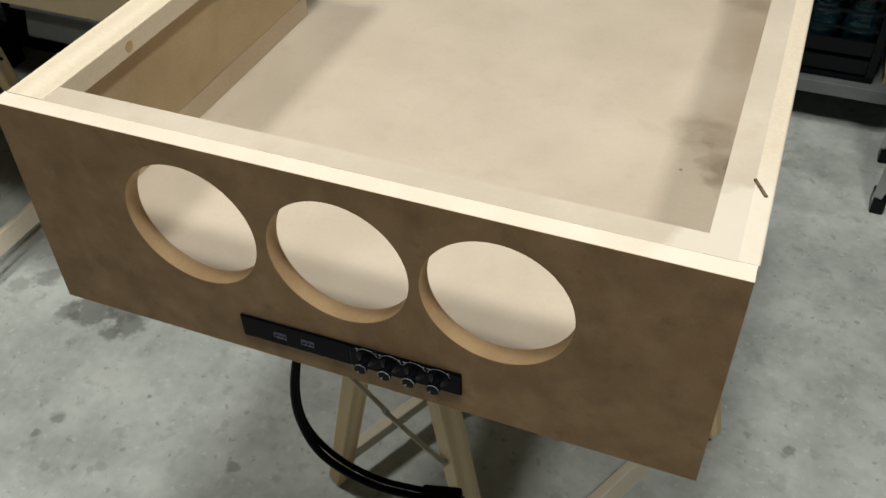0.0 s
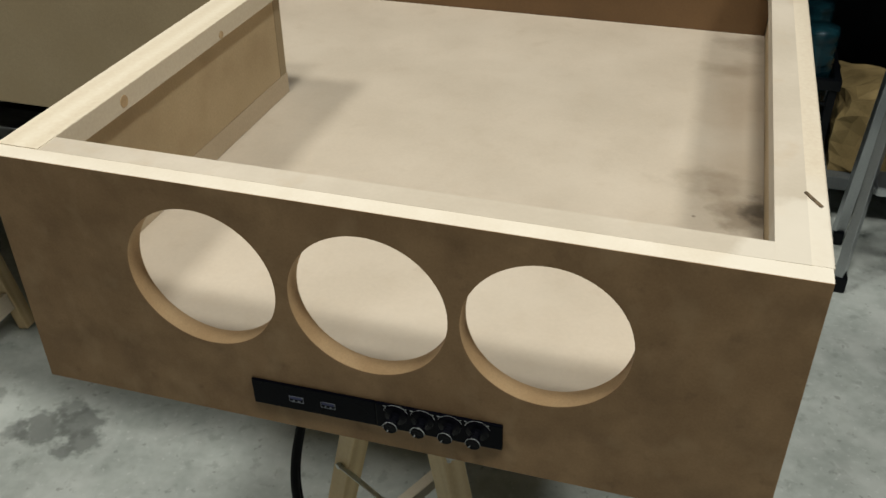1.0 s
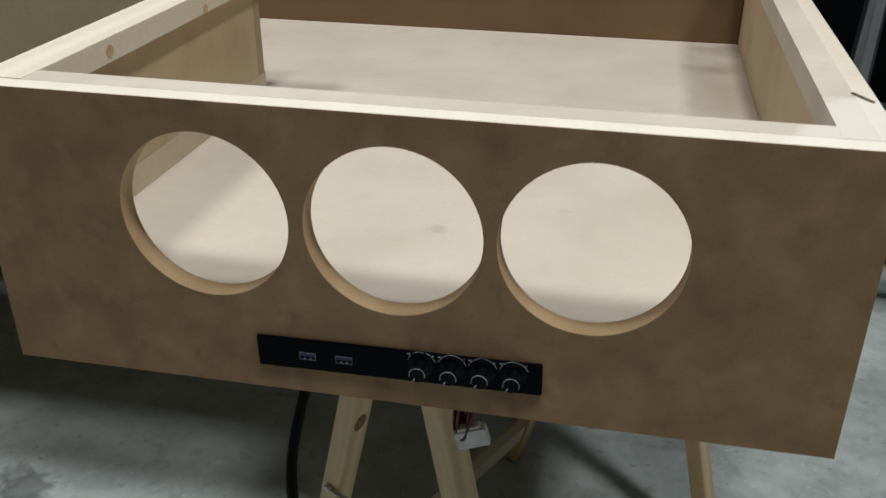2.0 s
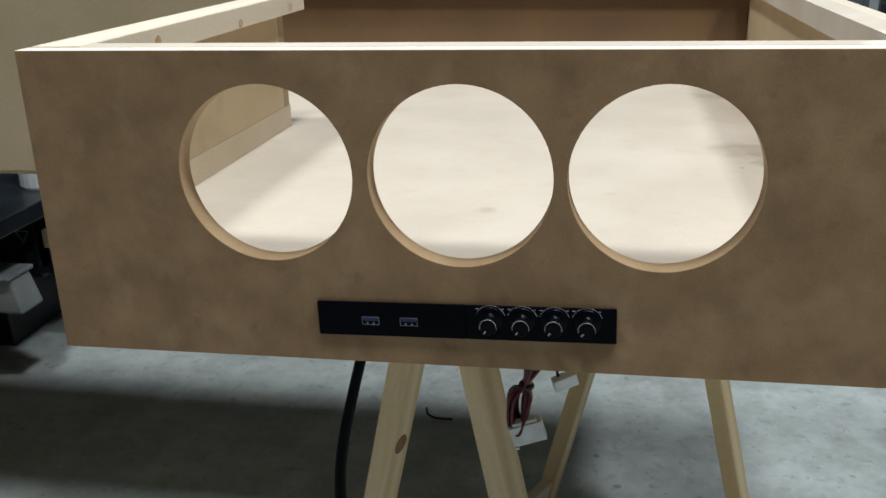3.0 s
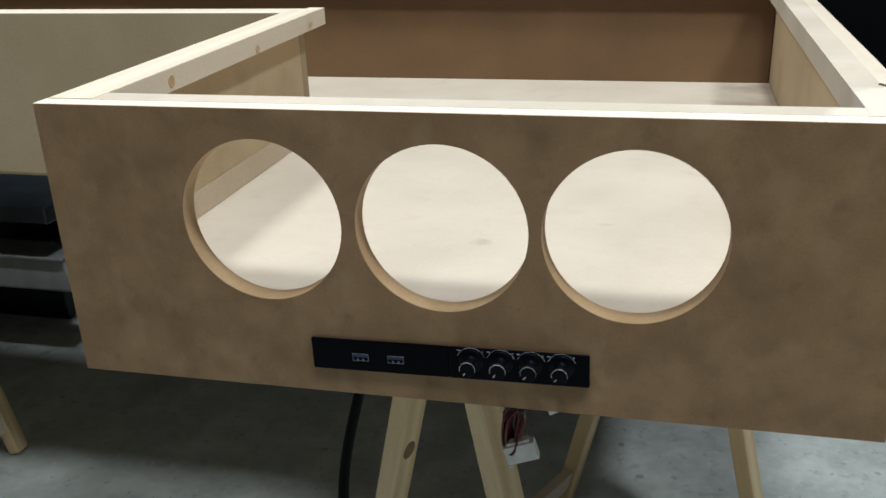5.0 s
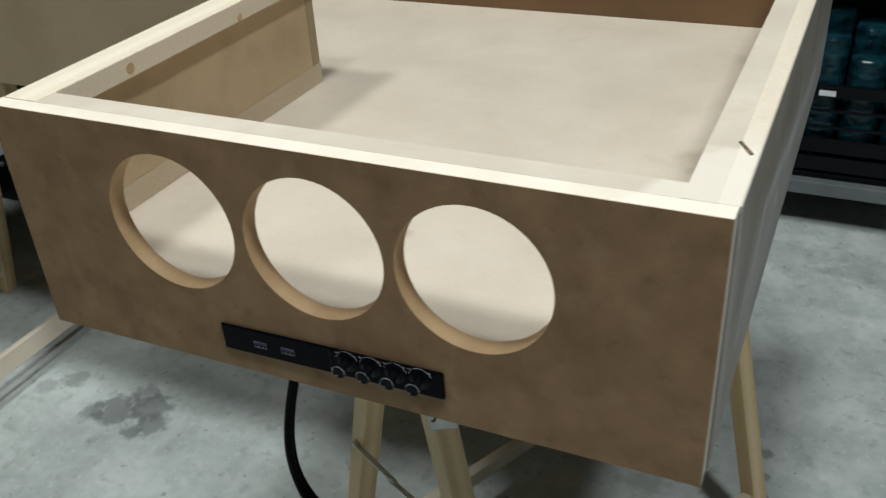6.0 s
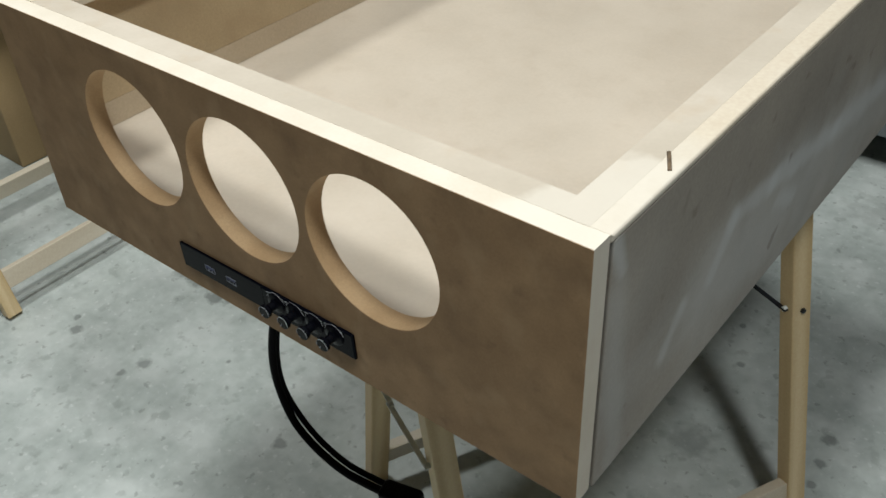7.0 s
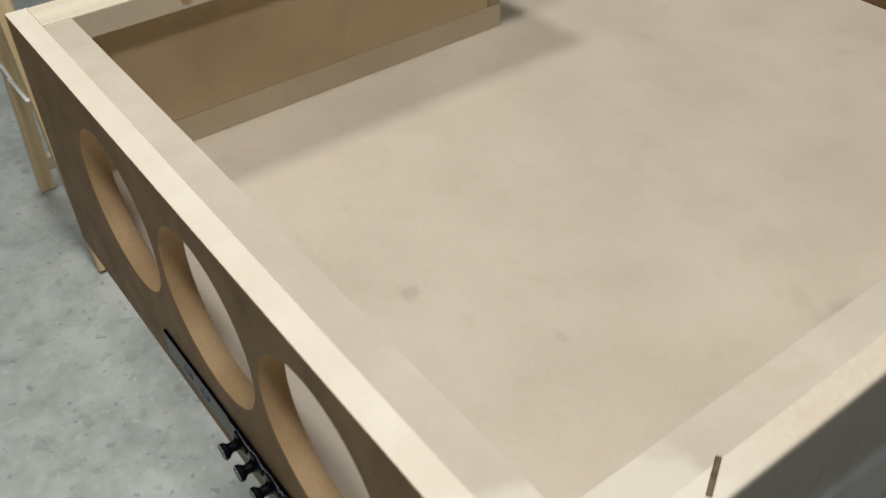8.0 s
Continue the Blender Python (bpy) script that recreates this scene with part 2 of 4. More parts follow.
for m in (pine_strip, batten_grey):
    overlay(m, specks(26, 0.58, 0.72, 0.4, detail=5.0), (0.46, 0.36, 0.25))
for m in (pine_strip, batten_grey, mdf_top):
    overlay(m, FILL, (0.69, 0.64, 0.555))
pale_knot = material("pale_knot", (0.52, 0.38, 0.22), (0.40, 0.27, 0.14), rough=0.5, scale=(90, 90, 90))
knot = material("pine_knot", (0.30, 0.15, 0.06), (0.16, 0.07, 0.03), rough=0.5, scale=(60, 60, 60))
slot = material("dark_slit", (0.16, 0.11, 0.065), (0.05, 0.035, 0.02), rough=0.9, scale=(90, 90, 90))
concrete = material("concrete", (0.56, 0.60, 0.57), (0.42, 0.455, 0.43), rough=0.5, scale=(3.4, 3.4, 3.4), detail=9, fine=42, fine_mix=0.22, bump=0.15)
overlay(concrete, specks(9, 0.46, 0.64, 0.5, detail=8.0), (0.67, 0.695, 0.67))
overlay(concrete, specks(6, 0.50, 0.72, 0.38, (1.0, 1.3, 1.0), detail=8.0), (0.28, 0.305, 0.29))
overlay(concrete, specks(15, 0.54, 0.66, 0.28, detail=7.0), (0.33, 0.355, 0.335))
overlay(concrete, specks(24, 0.60, 0.67, 0.36, detail=6.0), (0.25, 0.27, 0.25))
overlay(concrete, specks(44, 0.64, 0.69, 0.48, detail=4.0), (0.21, 0.22, 0.205))
overlay(concrete, specks(70, 0.61, 0.70, 0.42, detail=3.0), (0.68, 0.70, 0.68))
for x, y, r, k in ((-0.625, 0.525, 0.062, 0.8), (-0.555, 0.555, 0.055, 0.8), (-0.52, 0.515, 0.042, 0.75), (-0.60, 0.585, 0.04, 0.6), (-0.67, 0.50, 0.034, 0.6), (-0.545, 0.48, 0.026, 0.75), (-0.79, 0.575, 0.034, 0.55), (-0.84, 0.53, 0.030, 0.4)):
    overlay(concrete, blot((x, y, 0), r, 0.8, 48, 0.92 * k, soft=0.4), (0.15, 0.16, 0.15))
for x, y, r in ((-0.50, 0.25, 0.019), (-0.515, 0.205, 0.012), (-0.71, 0.225, 0.018), (-0.745, 0.25, 0.010), (-0.112, 0.275, 0.017), (0.86, 0.68, 0.016), (0.02, 0.10, 0.007), (0.80, 0.52, 0.007), (-0.36, 0.36, 0.007), (0.699, 0.89, 0.017), (0.706, 0.828, 0.013), (0.71, 0.774, 0.011), (0.49, 0.976, 0.010), (0.445, 1.084, 0.009)):
    overlay(concrete, blot((x, y, 0), r, 0.7, 60, 0.62, soft=0.45), (0.16, 0.17, 0.16))
overlay(concrete, blot((0.50, 0.74, 0), 0.05, 0.95, 34, 0.5, soft=0.6), (0.20, 0.21, 0.20))
overlay(concrete, blot((0.62, 1.66, 0), 0.10, 0.95, 26, 0.18, (0.6, 1.2, 1)), (0.17, 0.175, 0.155))
overlay(concrete, blot((0.92, 1.64, 0), 0.12, 0.95, 26, 0.18, (0.6, 1.3, 1)), (0.17, 0.175, 0.155))
plaster = material("wall_paint", (0.11, 0.113, 0.115), rough=0.8, scale=(2, 2, 2))
dark_wall = material("dark_wall_paint", (0.02, 0.024, 0.032), (0.014, 0.017, 0.023), rough=0.7, scale=(2, 2, 2))
black_plastic = material("black_plastic", (0.004, 0.005, 0.007), rough=0.3, scale=(20, 20, 20), spec=0.2)
black_gloss = material("black_gloss", (0.0025, 0.003, 0.006), rough=0.16, scale=(20, 20, 20), fine_mix=0.0, bump=0.0, spec=0.06)
black_matt = material("black_satin_knob", (0.004, 0.0045, 0.007), rough=0.25, scale=(20, 20, 20), spec=0.09)
rubber = material("black_rubber", (0.004, 0.004, 0.005), rough=0.5, scale=(20, 20, 20), spec=0.08)
white_print = material("white_print", (0.60, 0.62, 0.64), rough=0.5, scale=(20, 20, 20), fine_mix=0.0)
steel = material("galvanised_steel", (0.80, 0.83, 0.82), (0.66, 0.69, 0.68), rough=0.45, metal=0.0, scale=(30, 30, 30))
dark_steel = material("blackened_steel", (0.06, 0.065, 0.07), (0.03, 0.03, 0.035), rough=0.3, metal=0.8, scale=(60, 60, 60))
socket_steel = material("dull_socket_steel", (0.24, 0.26, 0.30), (0.16, 0.17, 0.20), rough=0.4, scale=(60, 60, 60))
usb_blue = material("usb_blue", (0.025, 0.035, 0.14), rough=0.4)
shelf_paint = material("grey_shelf_paint", (0.15, 0.165, 0.17), rough=0.45, scale=(8, 8, 8))
machine_paint = material("dark_machine_paint", (0.014, 0.016, 0.020), (0.008, 0.009, 0.012), rough=0.4, scale=(9, 9, 9))
machine_top = material("dark_steel_top", (0.030, 0.036, 0.042), (0.015, 0.018, 0.022), rough=0.32, metal=0.3, scale=(9, 9, 9))
alu = material("aluminium", (0.62, 0.64, 0.66), (0.5, 0.52, 0.54), rough=0.35, metal=1.0, scale=(20, 20, 4))
pet = material("blue_pet", (0.02, 0.115, 0.15), (0.006, 0.03, 0.045), rough=0.06, transmission=0.6, scale=(30, 30, 30), fine_mix=0.0, bump=0.9, fine=60)
clear_pet = material("clear_pet", (0.13, 0.17, 0.20), (0.06, 0.08, 0.10), rough=0.07, transmission=0.6, scale=(30, 30, 30), fine_mix=0.0, bump=0.9, fine=60)
paper_bag = material("brown_paper", (0.34, 0.25, 0.11), (0.24, 0.17, 0.07), rough=0.75, scale=(14, 14, 14), bump=0.3)
paper = material("white_paper", (0.80, 0.82, 0.83), rough=0.6)
label_plastic = material("white_connector", (0.84, 0.86, 0.87), rough=0.45, scale=(30, 30, 30))
wire_red = material("dark_red_wire", (0.12, 0.010, 0.018), rough=0.4, scale=(40, 40, 40))
wire_black = material("black_wire", (0.012, 0.012, 0.014), rough=0.4, scale=(40, 40, 40))
wire_yellow = material("yellow_wire", (0.45, 0.33, 0.12), rough=0.4, scale=(40, 40, 40))
blue_tape = material("blue_tape", (0.02, 0.22, 0.62), rough=0.5)
red_cap = material("red_cap", (0.45, 0.10, 0.10), rough=0.4)
plastic_sheet = material("grey_blue_sheet", (0.66, 0.69, 0.74), (0.55, 0.58, 0.63), rough=0.35, scale=(9, 9, 14), detail=8, bump=0.15, fine=40)
pale_bin = material("pale_grey_plastic", (0.34, 0.35, 0.35), (0.26, 0.27, 0.27), rough=0.5, scale=(14, 14, 4))
grey_jar = material("grey_jar", (0.34, 0.35, 0.36), (0.22, 0.23, 0.24), rough=0.5, scale=(20, 20, 6))

# ---- builders ----
ORIGIN = {}


def thing(name, at, label, category, group="", kind="", m=None):
    ob = new(name)
    ob.empty_display_size = 0.05
    ob.matrix_basis = m if m is not None else Matrix.Translation(at)
    ORIGIN[ob.name] = Vector((0, 0, 0)) if m is not None else Vector(at)
    return tagged(ob, label, category, group, kind)


def root_of(ob):
    while ob.parent:
        ob = ob.parent
    return ob


def mesh_of(name, bm, mats):
    bm.normal_update()
    me = bpy.data.meshes.new(name)
    bm.to_mesh(me)
    bm.free()
    for x in mats if isinstance(mats, (list, tuple)) else [mats]:
        me.materials.append(x)
    return me


def part(name, bm, mats, parent, label="", m=None, smooth=False):
    """One mesh object under a thing or a part. m: its own pose in the thing's coordinates; the mesh is then built round it."""
    if m is None:
        bmesh.ops.translate(bm, vec=-ORIGIN[root_of(parent).name], verts=bm.verts)
    me = mesh_of(name, bm, mats)
    if smooth:
        for poly in me.polygons:
            poly.use_smooth = True
    ob = new(name, me)
    ob.parent = parent
    if m is not None:
        ob.matrix_basis = Matrix.Translation(-ORIGIN[root_of(parent).name]) @ m
    return tagged(ob, label) if label else ob


def solid(name, bm, mats, label="", category="", kind="", group=""):
    return tagged(new(name, mesh_of(name, bm, mats)), label, category, group, kind)


def box(x0, x1, y0, y1, z0, z1, bevel=0.0012, bm=None, seg=2, mat=0):
    bm = bm or bmesh.new()
    got = bmesh.ops.create_cube(bm, size=1.0)["verts"]
    for v in got:
        v.co = Vector(((x0 + x1) / 2 + v.co.x * (x1 - x0), (y0 + y1) / 2 + v.co.y * (y1 - y0), (z0 + z1) / 2 + v.co.z * (z1 - z0)))
    faces = {f for v in got for f in v.link_faces}
    for f in faces:
        f.material_index = mat
    if bevel:
        edges = list({e for v in got for e in v.link_edges})
        bmesh.ops.bevel(bm, geom=edges, offset=bevel, segments=seg, profile=0.5, affect="EDGES", clamp_overlap=True)
    return bm


def lathe(profile, n=24, bm=None, axis="Z", at=(0, 0, 0)):
    """A turned solid from (radius, height) pairs."""
    bm = bm or bmesh.new()
    rings = []
    for r, h in profile:
        ring = []
        for k in range(n):
            a = 2 * math.pi * k / n
            c, s = r * math.cos(a), r * math.sin(a)
            p = Vector((c, s, h)) if axis == "Z" else Vector((c, -h, s))
            ring.append(bm.verts.new(p + Vector(at)))
        rings.append(ring)
    for a, b in zip(rings, rings[1:]):
        for k in range(n):
            bm.faces.new((a[k], a[(k + 1) % n], b[(k + 1) % n], b[k]))
    bm.faces.new(rings[0][::-1])
    bm.faces.new(rings[-1])
    bmesh.ops.recalc_face_normals(bm, faces=bm.faces)
    return bm


def tube(points, radius, n=8, bm=None, rounds=6):
    """A round cord through points, smoothed."""
    bm = bm or bmesh.new()
    pts = [Vector(p) for p in points]
    fine = []
    for i in range(len(pts) - 1):
        p0, p1, p2, p3 = pts[max(i - 1, 0)], pts[i], pts[i + 1], pts[min(i + 2, len(pts) - 1)]
        for k in range(rounds):
            t = k / rounds
            fine.append(0.5 * (2 * p1 + (p2 - p0) * t + (2 * p0 - 5 * p1 + 4 * p2 - p3) * t * t + (3 * p1 - p0 - 3 * p2 + p3) * t ** 3))
    fine.append(pts[-1])
    rings = []
    side = None
    for i, p in enumerate(fine):
        d = (fine[min(i + 1, len(fine) - 1)] - fine[max(i - 1, 0)]).normalized()
        side = (d.orthogonal() if side is None else side - d * side.dot(d)).normalized()
        up = d.cross(side)
        rings.append([bm.verts.new(p + radius * (math.cos(2 * math.pi * k / n) * side + math.sin(2 * math.pi * k / n) * up)) for k in range(n)])
    for a, b in zip(rings, rings[1:]):
        for k in range(n):
            bm.faces.new((a[k], a[(k + 1) % n], b[(k + 1) % n], b[k]))
    bm.faces.new(rings[0][::-1])
    bm.faces.new(rings[-1])
    return bm


def board_with_holes(x0, x1, z0, z1, y0, y1, holes, n=72):
    """An upright board with round holes cut through. Material 0: face, 1: cut edges, 2: top edge."""
    bm = bmesh.new()
    edges = []

    def ring(pts):
        vs = [bm.verts.new(p) for p in pts]
        edges.extend(bm.edges.new((vs[k], vs[(k + 1) % len(vs)])) for k in range(len(vs)))

    ring([(x0, y0, z0), (x1, y0, z0), (x1, y0, z1), (x0, y0, z1)])
    for cx, cz, r in holes:
        ring([(cx + r * math.cos(2 * math.pi * k / n), y0, cz + r * math.sin(2 * math.pi * k / n)) for k in range(n)])
    bmesh.ops.triangle_fill(bm, use_beauty=True, use_dissolve=False, edges=edges)
    faces = list(bm.faces)
    ext = bmesh.ops.extrude_face_region(bm, geom=faces)
    bmesh.ops.translate(bm, vec=(0, y1 - y0, 0), verts=[g for g in ext["geom"] if isinstance(g, bmesh.types.BMVert)])
    bmesh.ops.recalc_face_normals(bm, faces=bm.faces)
    bm.normal_update()
    rims = [e for e in bm.edges if len(e.link_faces) == 2 and abs(e.verts[0].co.y - e.verts[1].co.y) < 1e-6 and e.calc_face_angle(0) > 0.5]
    bmesh.ops.bevel(bm, geom=rims, offset=0.00025, segments=1, profile=0.5, affect="EDGES")
    bm.normal_update()
    for f in bm.faces:
        if abs(f.normal.y) < 0.5:
            c = f.calc_center_median()
            f.material_index = 2 if c.z > z1 - 0.002 or c.x > x1 - 0.002 or c.x < x0 + 0.002 else 1
    return bm


# ---- the room ----
solid("floor", box(-4.0, 4.0, -4.0, 3.0, -0.1, 0.0, 0), concrete, "worn grey concrete floor with dark stains", "floor", "structure")
solid("wall_north", box(-4.0, 4.0, 2.62, 2.72, 0.0, 3.8, 0), dark_wall, "dark blue-grey painted workshop wall", "wall", "structure")
solid("wall_south", box(-4.0, 4.0, -4.1, -4.0, 0.0, 3.8, 0), plaster, "grey painted workshop wall", "wall", "structure")
solid("wall_west", box(-4.1, -4.0, -4.0, 2.72, 0.0, 3.8, 0), plaster, "grey painted workshop wall", "wall", "structure")
solid("wall_east", box(4.0, 4.1, -4.0, 2.72, 0.0, 3.8, 0), plaster, "grey painted workshop wall", "wall", "structure")
solid("ceiling", box(-4.1, 4.1, -4.1, 2.72, 3.8, 3.9, 0), plaster, "plain grey workshop ceiling", "ceiling", "structure")

# ---- the cabinet on its trestles ----
W, ZB, ZT = 0.676, 0.753, 1.0
YW, YB, XL = 0.511, 0.949, -1.35
T = 0.019
SX = W + 0.004


def lift(bm):
    """The cabinet's underside rises a little towards its filled side."""
    for v in bm.verts:
        if v.co.z < ZB + 0.013 and v.co.x > 0:
            v.co.z += 0.0075 * v.co.x
    return bm


cab = thing("wooden_cabinet", (0.34, 0.50, 0.753), "unfinished L-shaped fibreboard cabinet with pine battens along its open top", "cabinet")
holes = [(0.191, 0.907, 0.0686), (0.340, 0.9075, 0.0686), (0.4865, 0.9088, 0.0680)]
part("front_panel", lift(board_with_holes(0.0, W, ZB, ZT, 0.0, T, holes)), [mdf_front, mdf_edge, mdf_top], cab, "brown fibreboard front with three round holes")
bm = lift(box(SX - T, SX, T + 0.0028, YB, ZB, ZT - 0.0062))
for v in bm.verts:
    if v.co.y < 0.1 and v.co.x > SX - 0.01:
        v.co.x -= 0.0026
bm.normal_update()
for f in bm.faces:
    f.material_index = 1 if f.normal.x < -0.9 else 0
part("side_panel", bm, [mdf_side, mdf_inner], cab, "fibreboard side smeared with pale filler")
part("side_panel", box(0.003, T + 0.003, T + 0.0015, YW, ZB, ZT), mdf_inner, cab)
bm = box(XL, T + 0.003, YW + 0.0005, YW + T, ZB + 0.010, ZT)
bm.normal_update()
for f in bm.faces:
    f.material_index = 1 if f.normal.z > 0.7 else 0
part("wing_front_panel", bm, [mdf_wing, mdf_top], cab)
part("back_panel", lift(box(XL, SX - T - 0.001, YB - T, YB, ZB, ZT)), mdf_back_shaded, cab, "fibreboard back, its brown deepened to hold the shade")
part("end_panel", box(XL, XL + T, YW + T + 0.001, YB - T - 0.001, ZB, ZT), mdf_inner, cab)
FZ = 0.831
bm = bmesh.new()
x0, x1, y0, y1, yw, xl = T + 0.0035, SX - T - 0.0005, T + 0.001, YB - T - 0.001, YW + T + 0.001, XL + T + 0.001
face = bm.faces.new([bm.verts.new((x, y, FZ - 0.012)) for x, y in ((x0, y0), (x1, y0), (x1, y1), (xl, y1), (xl, yw), (x0, yw))])
up = bmesh.ops.extrude_face_region(bm, geom=[face])
bmesh.ops.translate(bm, vec=(0, 0, 0.012), verts=[g for g in up["geom"] if isinstance(g, bmesh.types.BMVert)])
bmesh.ops.recalc_face_normals(bm, faces=bm.faces)
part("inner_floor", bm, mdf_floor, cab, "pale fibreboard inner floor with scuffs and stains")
part("floor_strip", box(T + 0.0035, T + 0.0040, T + 0.0015, YW + T - 0.0005, FZ + 0.0003, FZ + 0.029, 0), mdf_strip, cab, "pale fibreboard strip along the foot of the inner wall")
part("base_panel", lift(box(T + 0.0035, SX - T - 0.0005, T + 0.001, YB - T - 0.001, ZB + 0.0005, ZB + 0.012, 0)), mdf_inner, cab)
part("wing_base_panel", box(XL + T + 0.001, T + 0.0025, YW + T + 0.001, YB - T - 0.001, ZB + 0.0005, ZB + 0.012, 0), mdf_inner, cab)
# battens round the open top
BH = 0.021
BX0, BX1, BY0, BYB = 0.044, 0.638, 0.042, 0.908
part("batten", box(BX0 - 0.001, BX1 + 0.001, T - 0.001, BY0, ZT - BH, ZT + 0.0002, 0), batten_grey, cab)
part("batten", box(T + 0.0030, BX0, T - 0.001, YW + T + 0.025, ZT - BH - 0.0004, ZT + 0.0004, 0.0003), pine_y, cab, "pale pine batten with a knot")
part("batten", box(BX1, SX - T + 0.001, T - 0.001, YB - T - 0.0005, ZT - BH - 0.0004, ZT + 0.0004, 0), batten_grey, cab)
part("batten", box(-0.45, BX1 - 0.0005, BYB, YB - T - 0.0005, ZT - BH - 0.001, ZT), pine_x, cab)
part("batten", box(XL + T + 0.001, -0.451, BYB + 0.001, YB - T - 0.0005, ZT - BH + 0.0015, ZT + 0.0012), pine_x, cab)
part("batten", box(XL + T + 0.001, T + 0.003, YW + T + 0.0005, YW + T + 0.022, ZT - BH, ZT - 0.0005), pine_x, cab)
# facing strips on the tops of the side panels
bm = bmesh.new()
face = bm.faces.new([bm.verts.new((x, y, ZT - 0.006)) for x, y in ((SX - T, T - 0.0005), (SX - 0.0022, T - 0.0005), (SX + 0.0004, YB), (SX - T, YB))])
up = bmesh.ops.extrude_face_region(bm, geom=[face])
bmesh.ops.translate(bm, vec=(0, 0, 0.0063), verts=[g for g in up["geom"] if isinstance(g, bmesh.types.BMVert)])
bmesh.ops.recalc_face_normals(bm, faces=bm.faces)
bmesh.ops.bevel(bm, geom=[e for e in bm.edges if min(v.co.x for v in e.verts) > SX - 0.004], offset=0.0022, segments=3, profile=0.5, affect="EDGES", clamp_overlap=True)
part("edge_strip", bm, pine_strip, cab)
part("edge_strip", box(0.0028, BX0 - 0.0004, T - 0.001, YW + T, ZT - 0.002, ZT + 0.0008, 0), pine_y, cab)
bm = bmesh.new()
box(-0.0014, 0.0014, -0.0115, 0.0115, -0.001, 0.0005, 0.0003, bm)
part("slit", bm, slot, cab, "dark slit in the rail", m=pose(0.6665, 0.1095, ZT + 0.0010, 0, 0, 29))
bm = lathe([(0.0065, 0.0), (0.006, 0.0006)], 20)
part("knot", bm, pale_knot, cab, m=pose(BX0 - 0.0004, 0.143, ZT - 0.011, 0, 90, 0))

for y, h in ((0.497, 0.010), (0.335, 0.014)):
    part("knot", lathe([(0.0045, 0.0), (0.0042, 0.0006)], 20), pale_knot, cab, m=pose(BX0 - 0.0004, y, ZT - h, 0, 90, 0))

# the open top rises slightly towards the back of the wing
for ob in cab.children:
    base = ob.matrix_basis.translation.z + ZB
    for v in ob.data.vertices:
        if v.co.z + base > 0.93:
            x, y = (v.co + ob.matrix_basis.translation).xy + Vector((0.34, 0.50))
            v.co.z += 0.009 * (max(y, 0) / 0.93) ** 2 * min(max((0.638 - x) / 0.62, 0.0), 1.6)

# ---- control panel in the front ----
panel = thing("control_panel", (0.339, 0.0, 0.7930), "glossy black panel with two sockets and four knobs", "control panel")
PZ0, PZ1 = 0.779, 0.8070
part("socket_plate", box(0.2230, 0.34085, -0.0025, 0.006, PZ0, PZ1, 0.0006), black_gloss, panel)
part("knob_plate", box(0.3410, 0.4545, -0.0030, 0.006, PZ0, PZ1, 0.0012), black_gloss, panel)
for x in (0.2655, 0.2960):
    z = 0.7920
    bm = box(x - 0.0068, x + 0.0068, -0.0030, -0.0024, z + 0.0030, z + 0.0033, 0)
    box(x - 0.0068, x + 0.0068, -0.0030, -0.0024, z - 0.0033, z - 0.0030, 0, bm)
    box(x - 0.0068, x - 0.0065, -0.0030, -0.0024, z - 0.0030, z + 0.0030, 0, bm)
    box(x + 0.0065, x + 0.0068, -0.0030, -0.0024, z - 0.0030, z + 0.0030, 0, bm)
    port = part("socket", bm, socket_steel, panel, "steel-framed data socket")
    part("tongue", box(x - 0.0056, x + 0.0056, -0.0031, -0.0024, z + 0.0002, z + 0.0024, 0), usb_blue, port, "blue tongue")
    bm = box(x - 0.0030, x - 0.0018, -0.0032, -0.0024, z - 0.0032, z - 0.0012, 0)
    box(x + 0.0018, x + 0.0030, -0.0032, -0.0024, z - 0.0032, z - 0.0012, 0, bm)
    part("contacts", bm, socket_steel, port)


def arc_band(r0, r1, a0, a1, y, n=40, thick=0.0002):
    bm = bmesh.new()
    rows = []
    for k in range(n + 1):
        a = radians(a0 + (a1 - a0) * k / n)
        rows.append([bm.verts.new((r * math.cos(a), yy, r * math.sin(a))) for r, yy in ((r0, y), (r1, y), (r1, y + thick), (r0, y + thick))])
    for p, q in zip(rows, rows[1:]):
        for k in range(4):
            bm.faces.new((p[k], p[(k + 1) % 4], q[(k + 1) % 4], q[k]))
    bm.faces.new(rows[0])
    bm.faces.new(rows[-1][::-1])
    bmesh.ops.recalc_face_normals(bm, faces=bm.faces)
    return bm


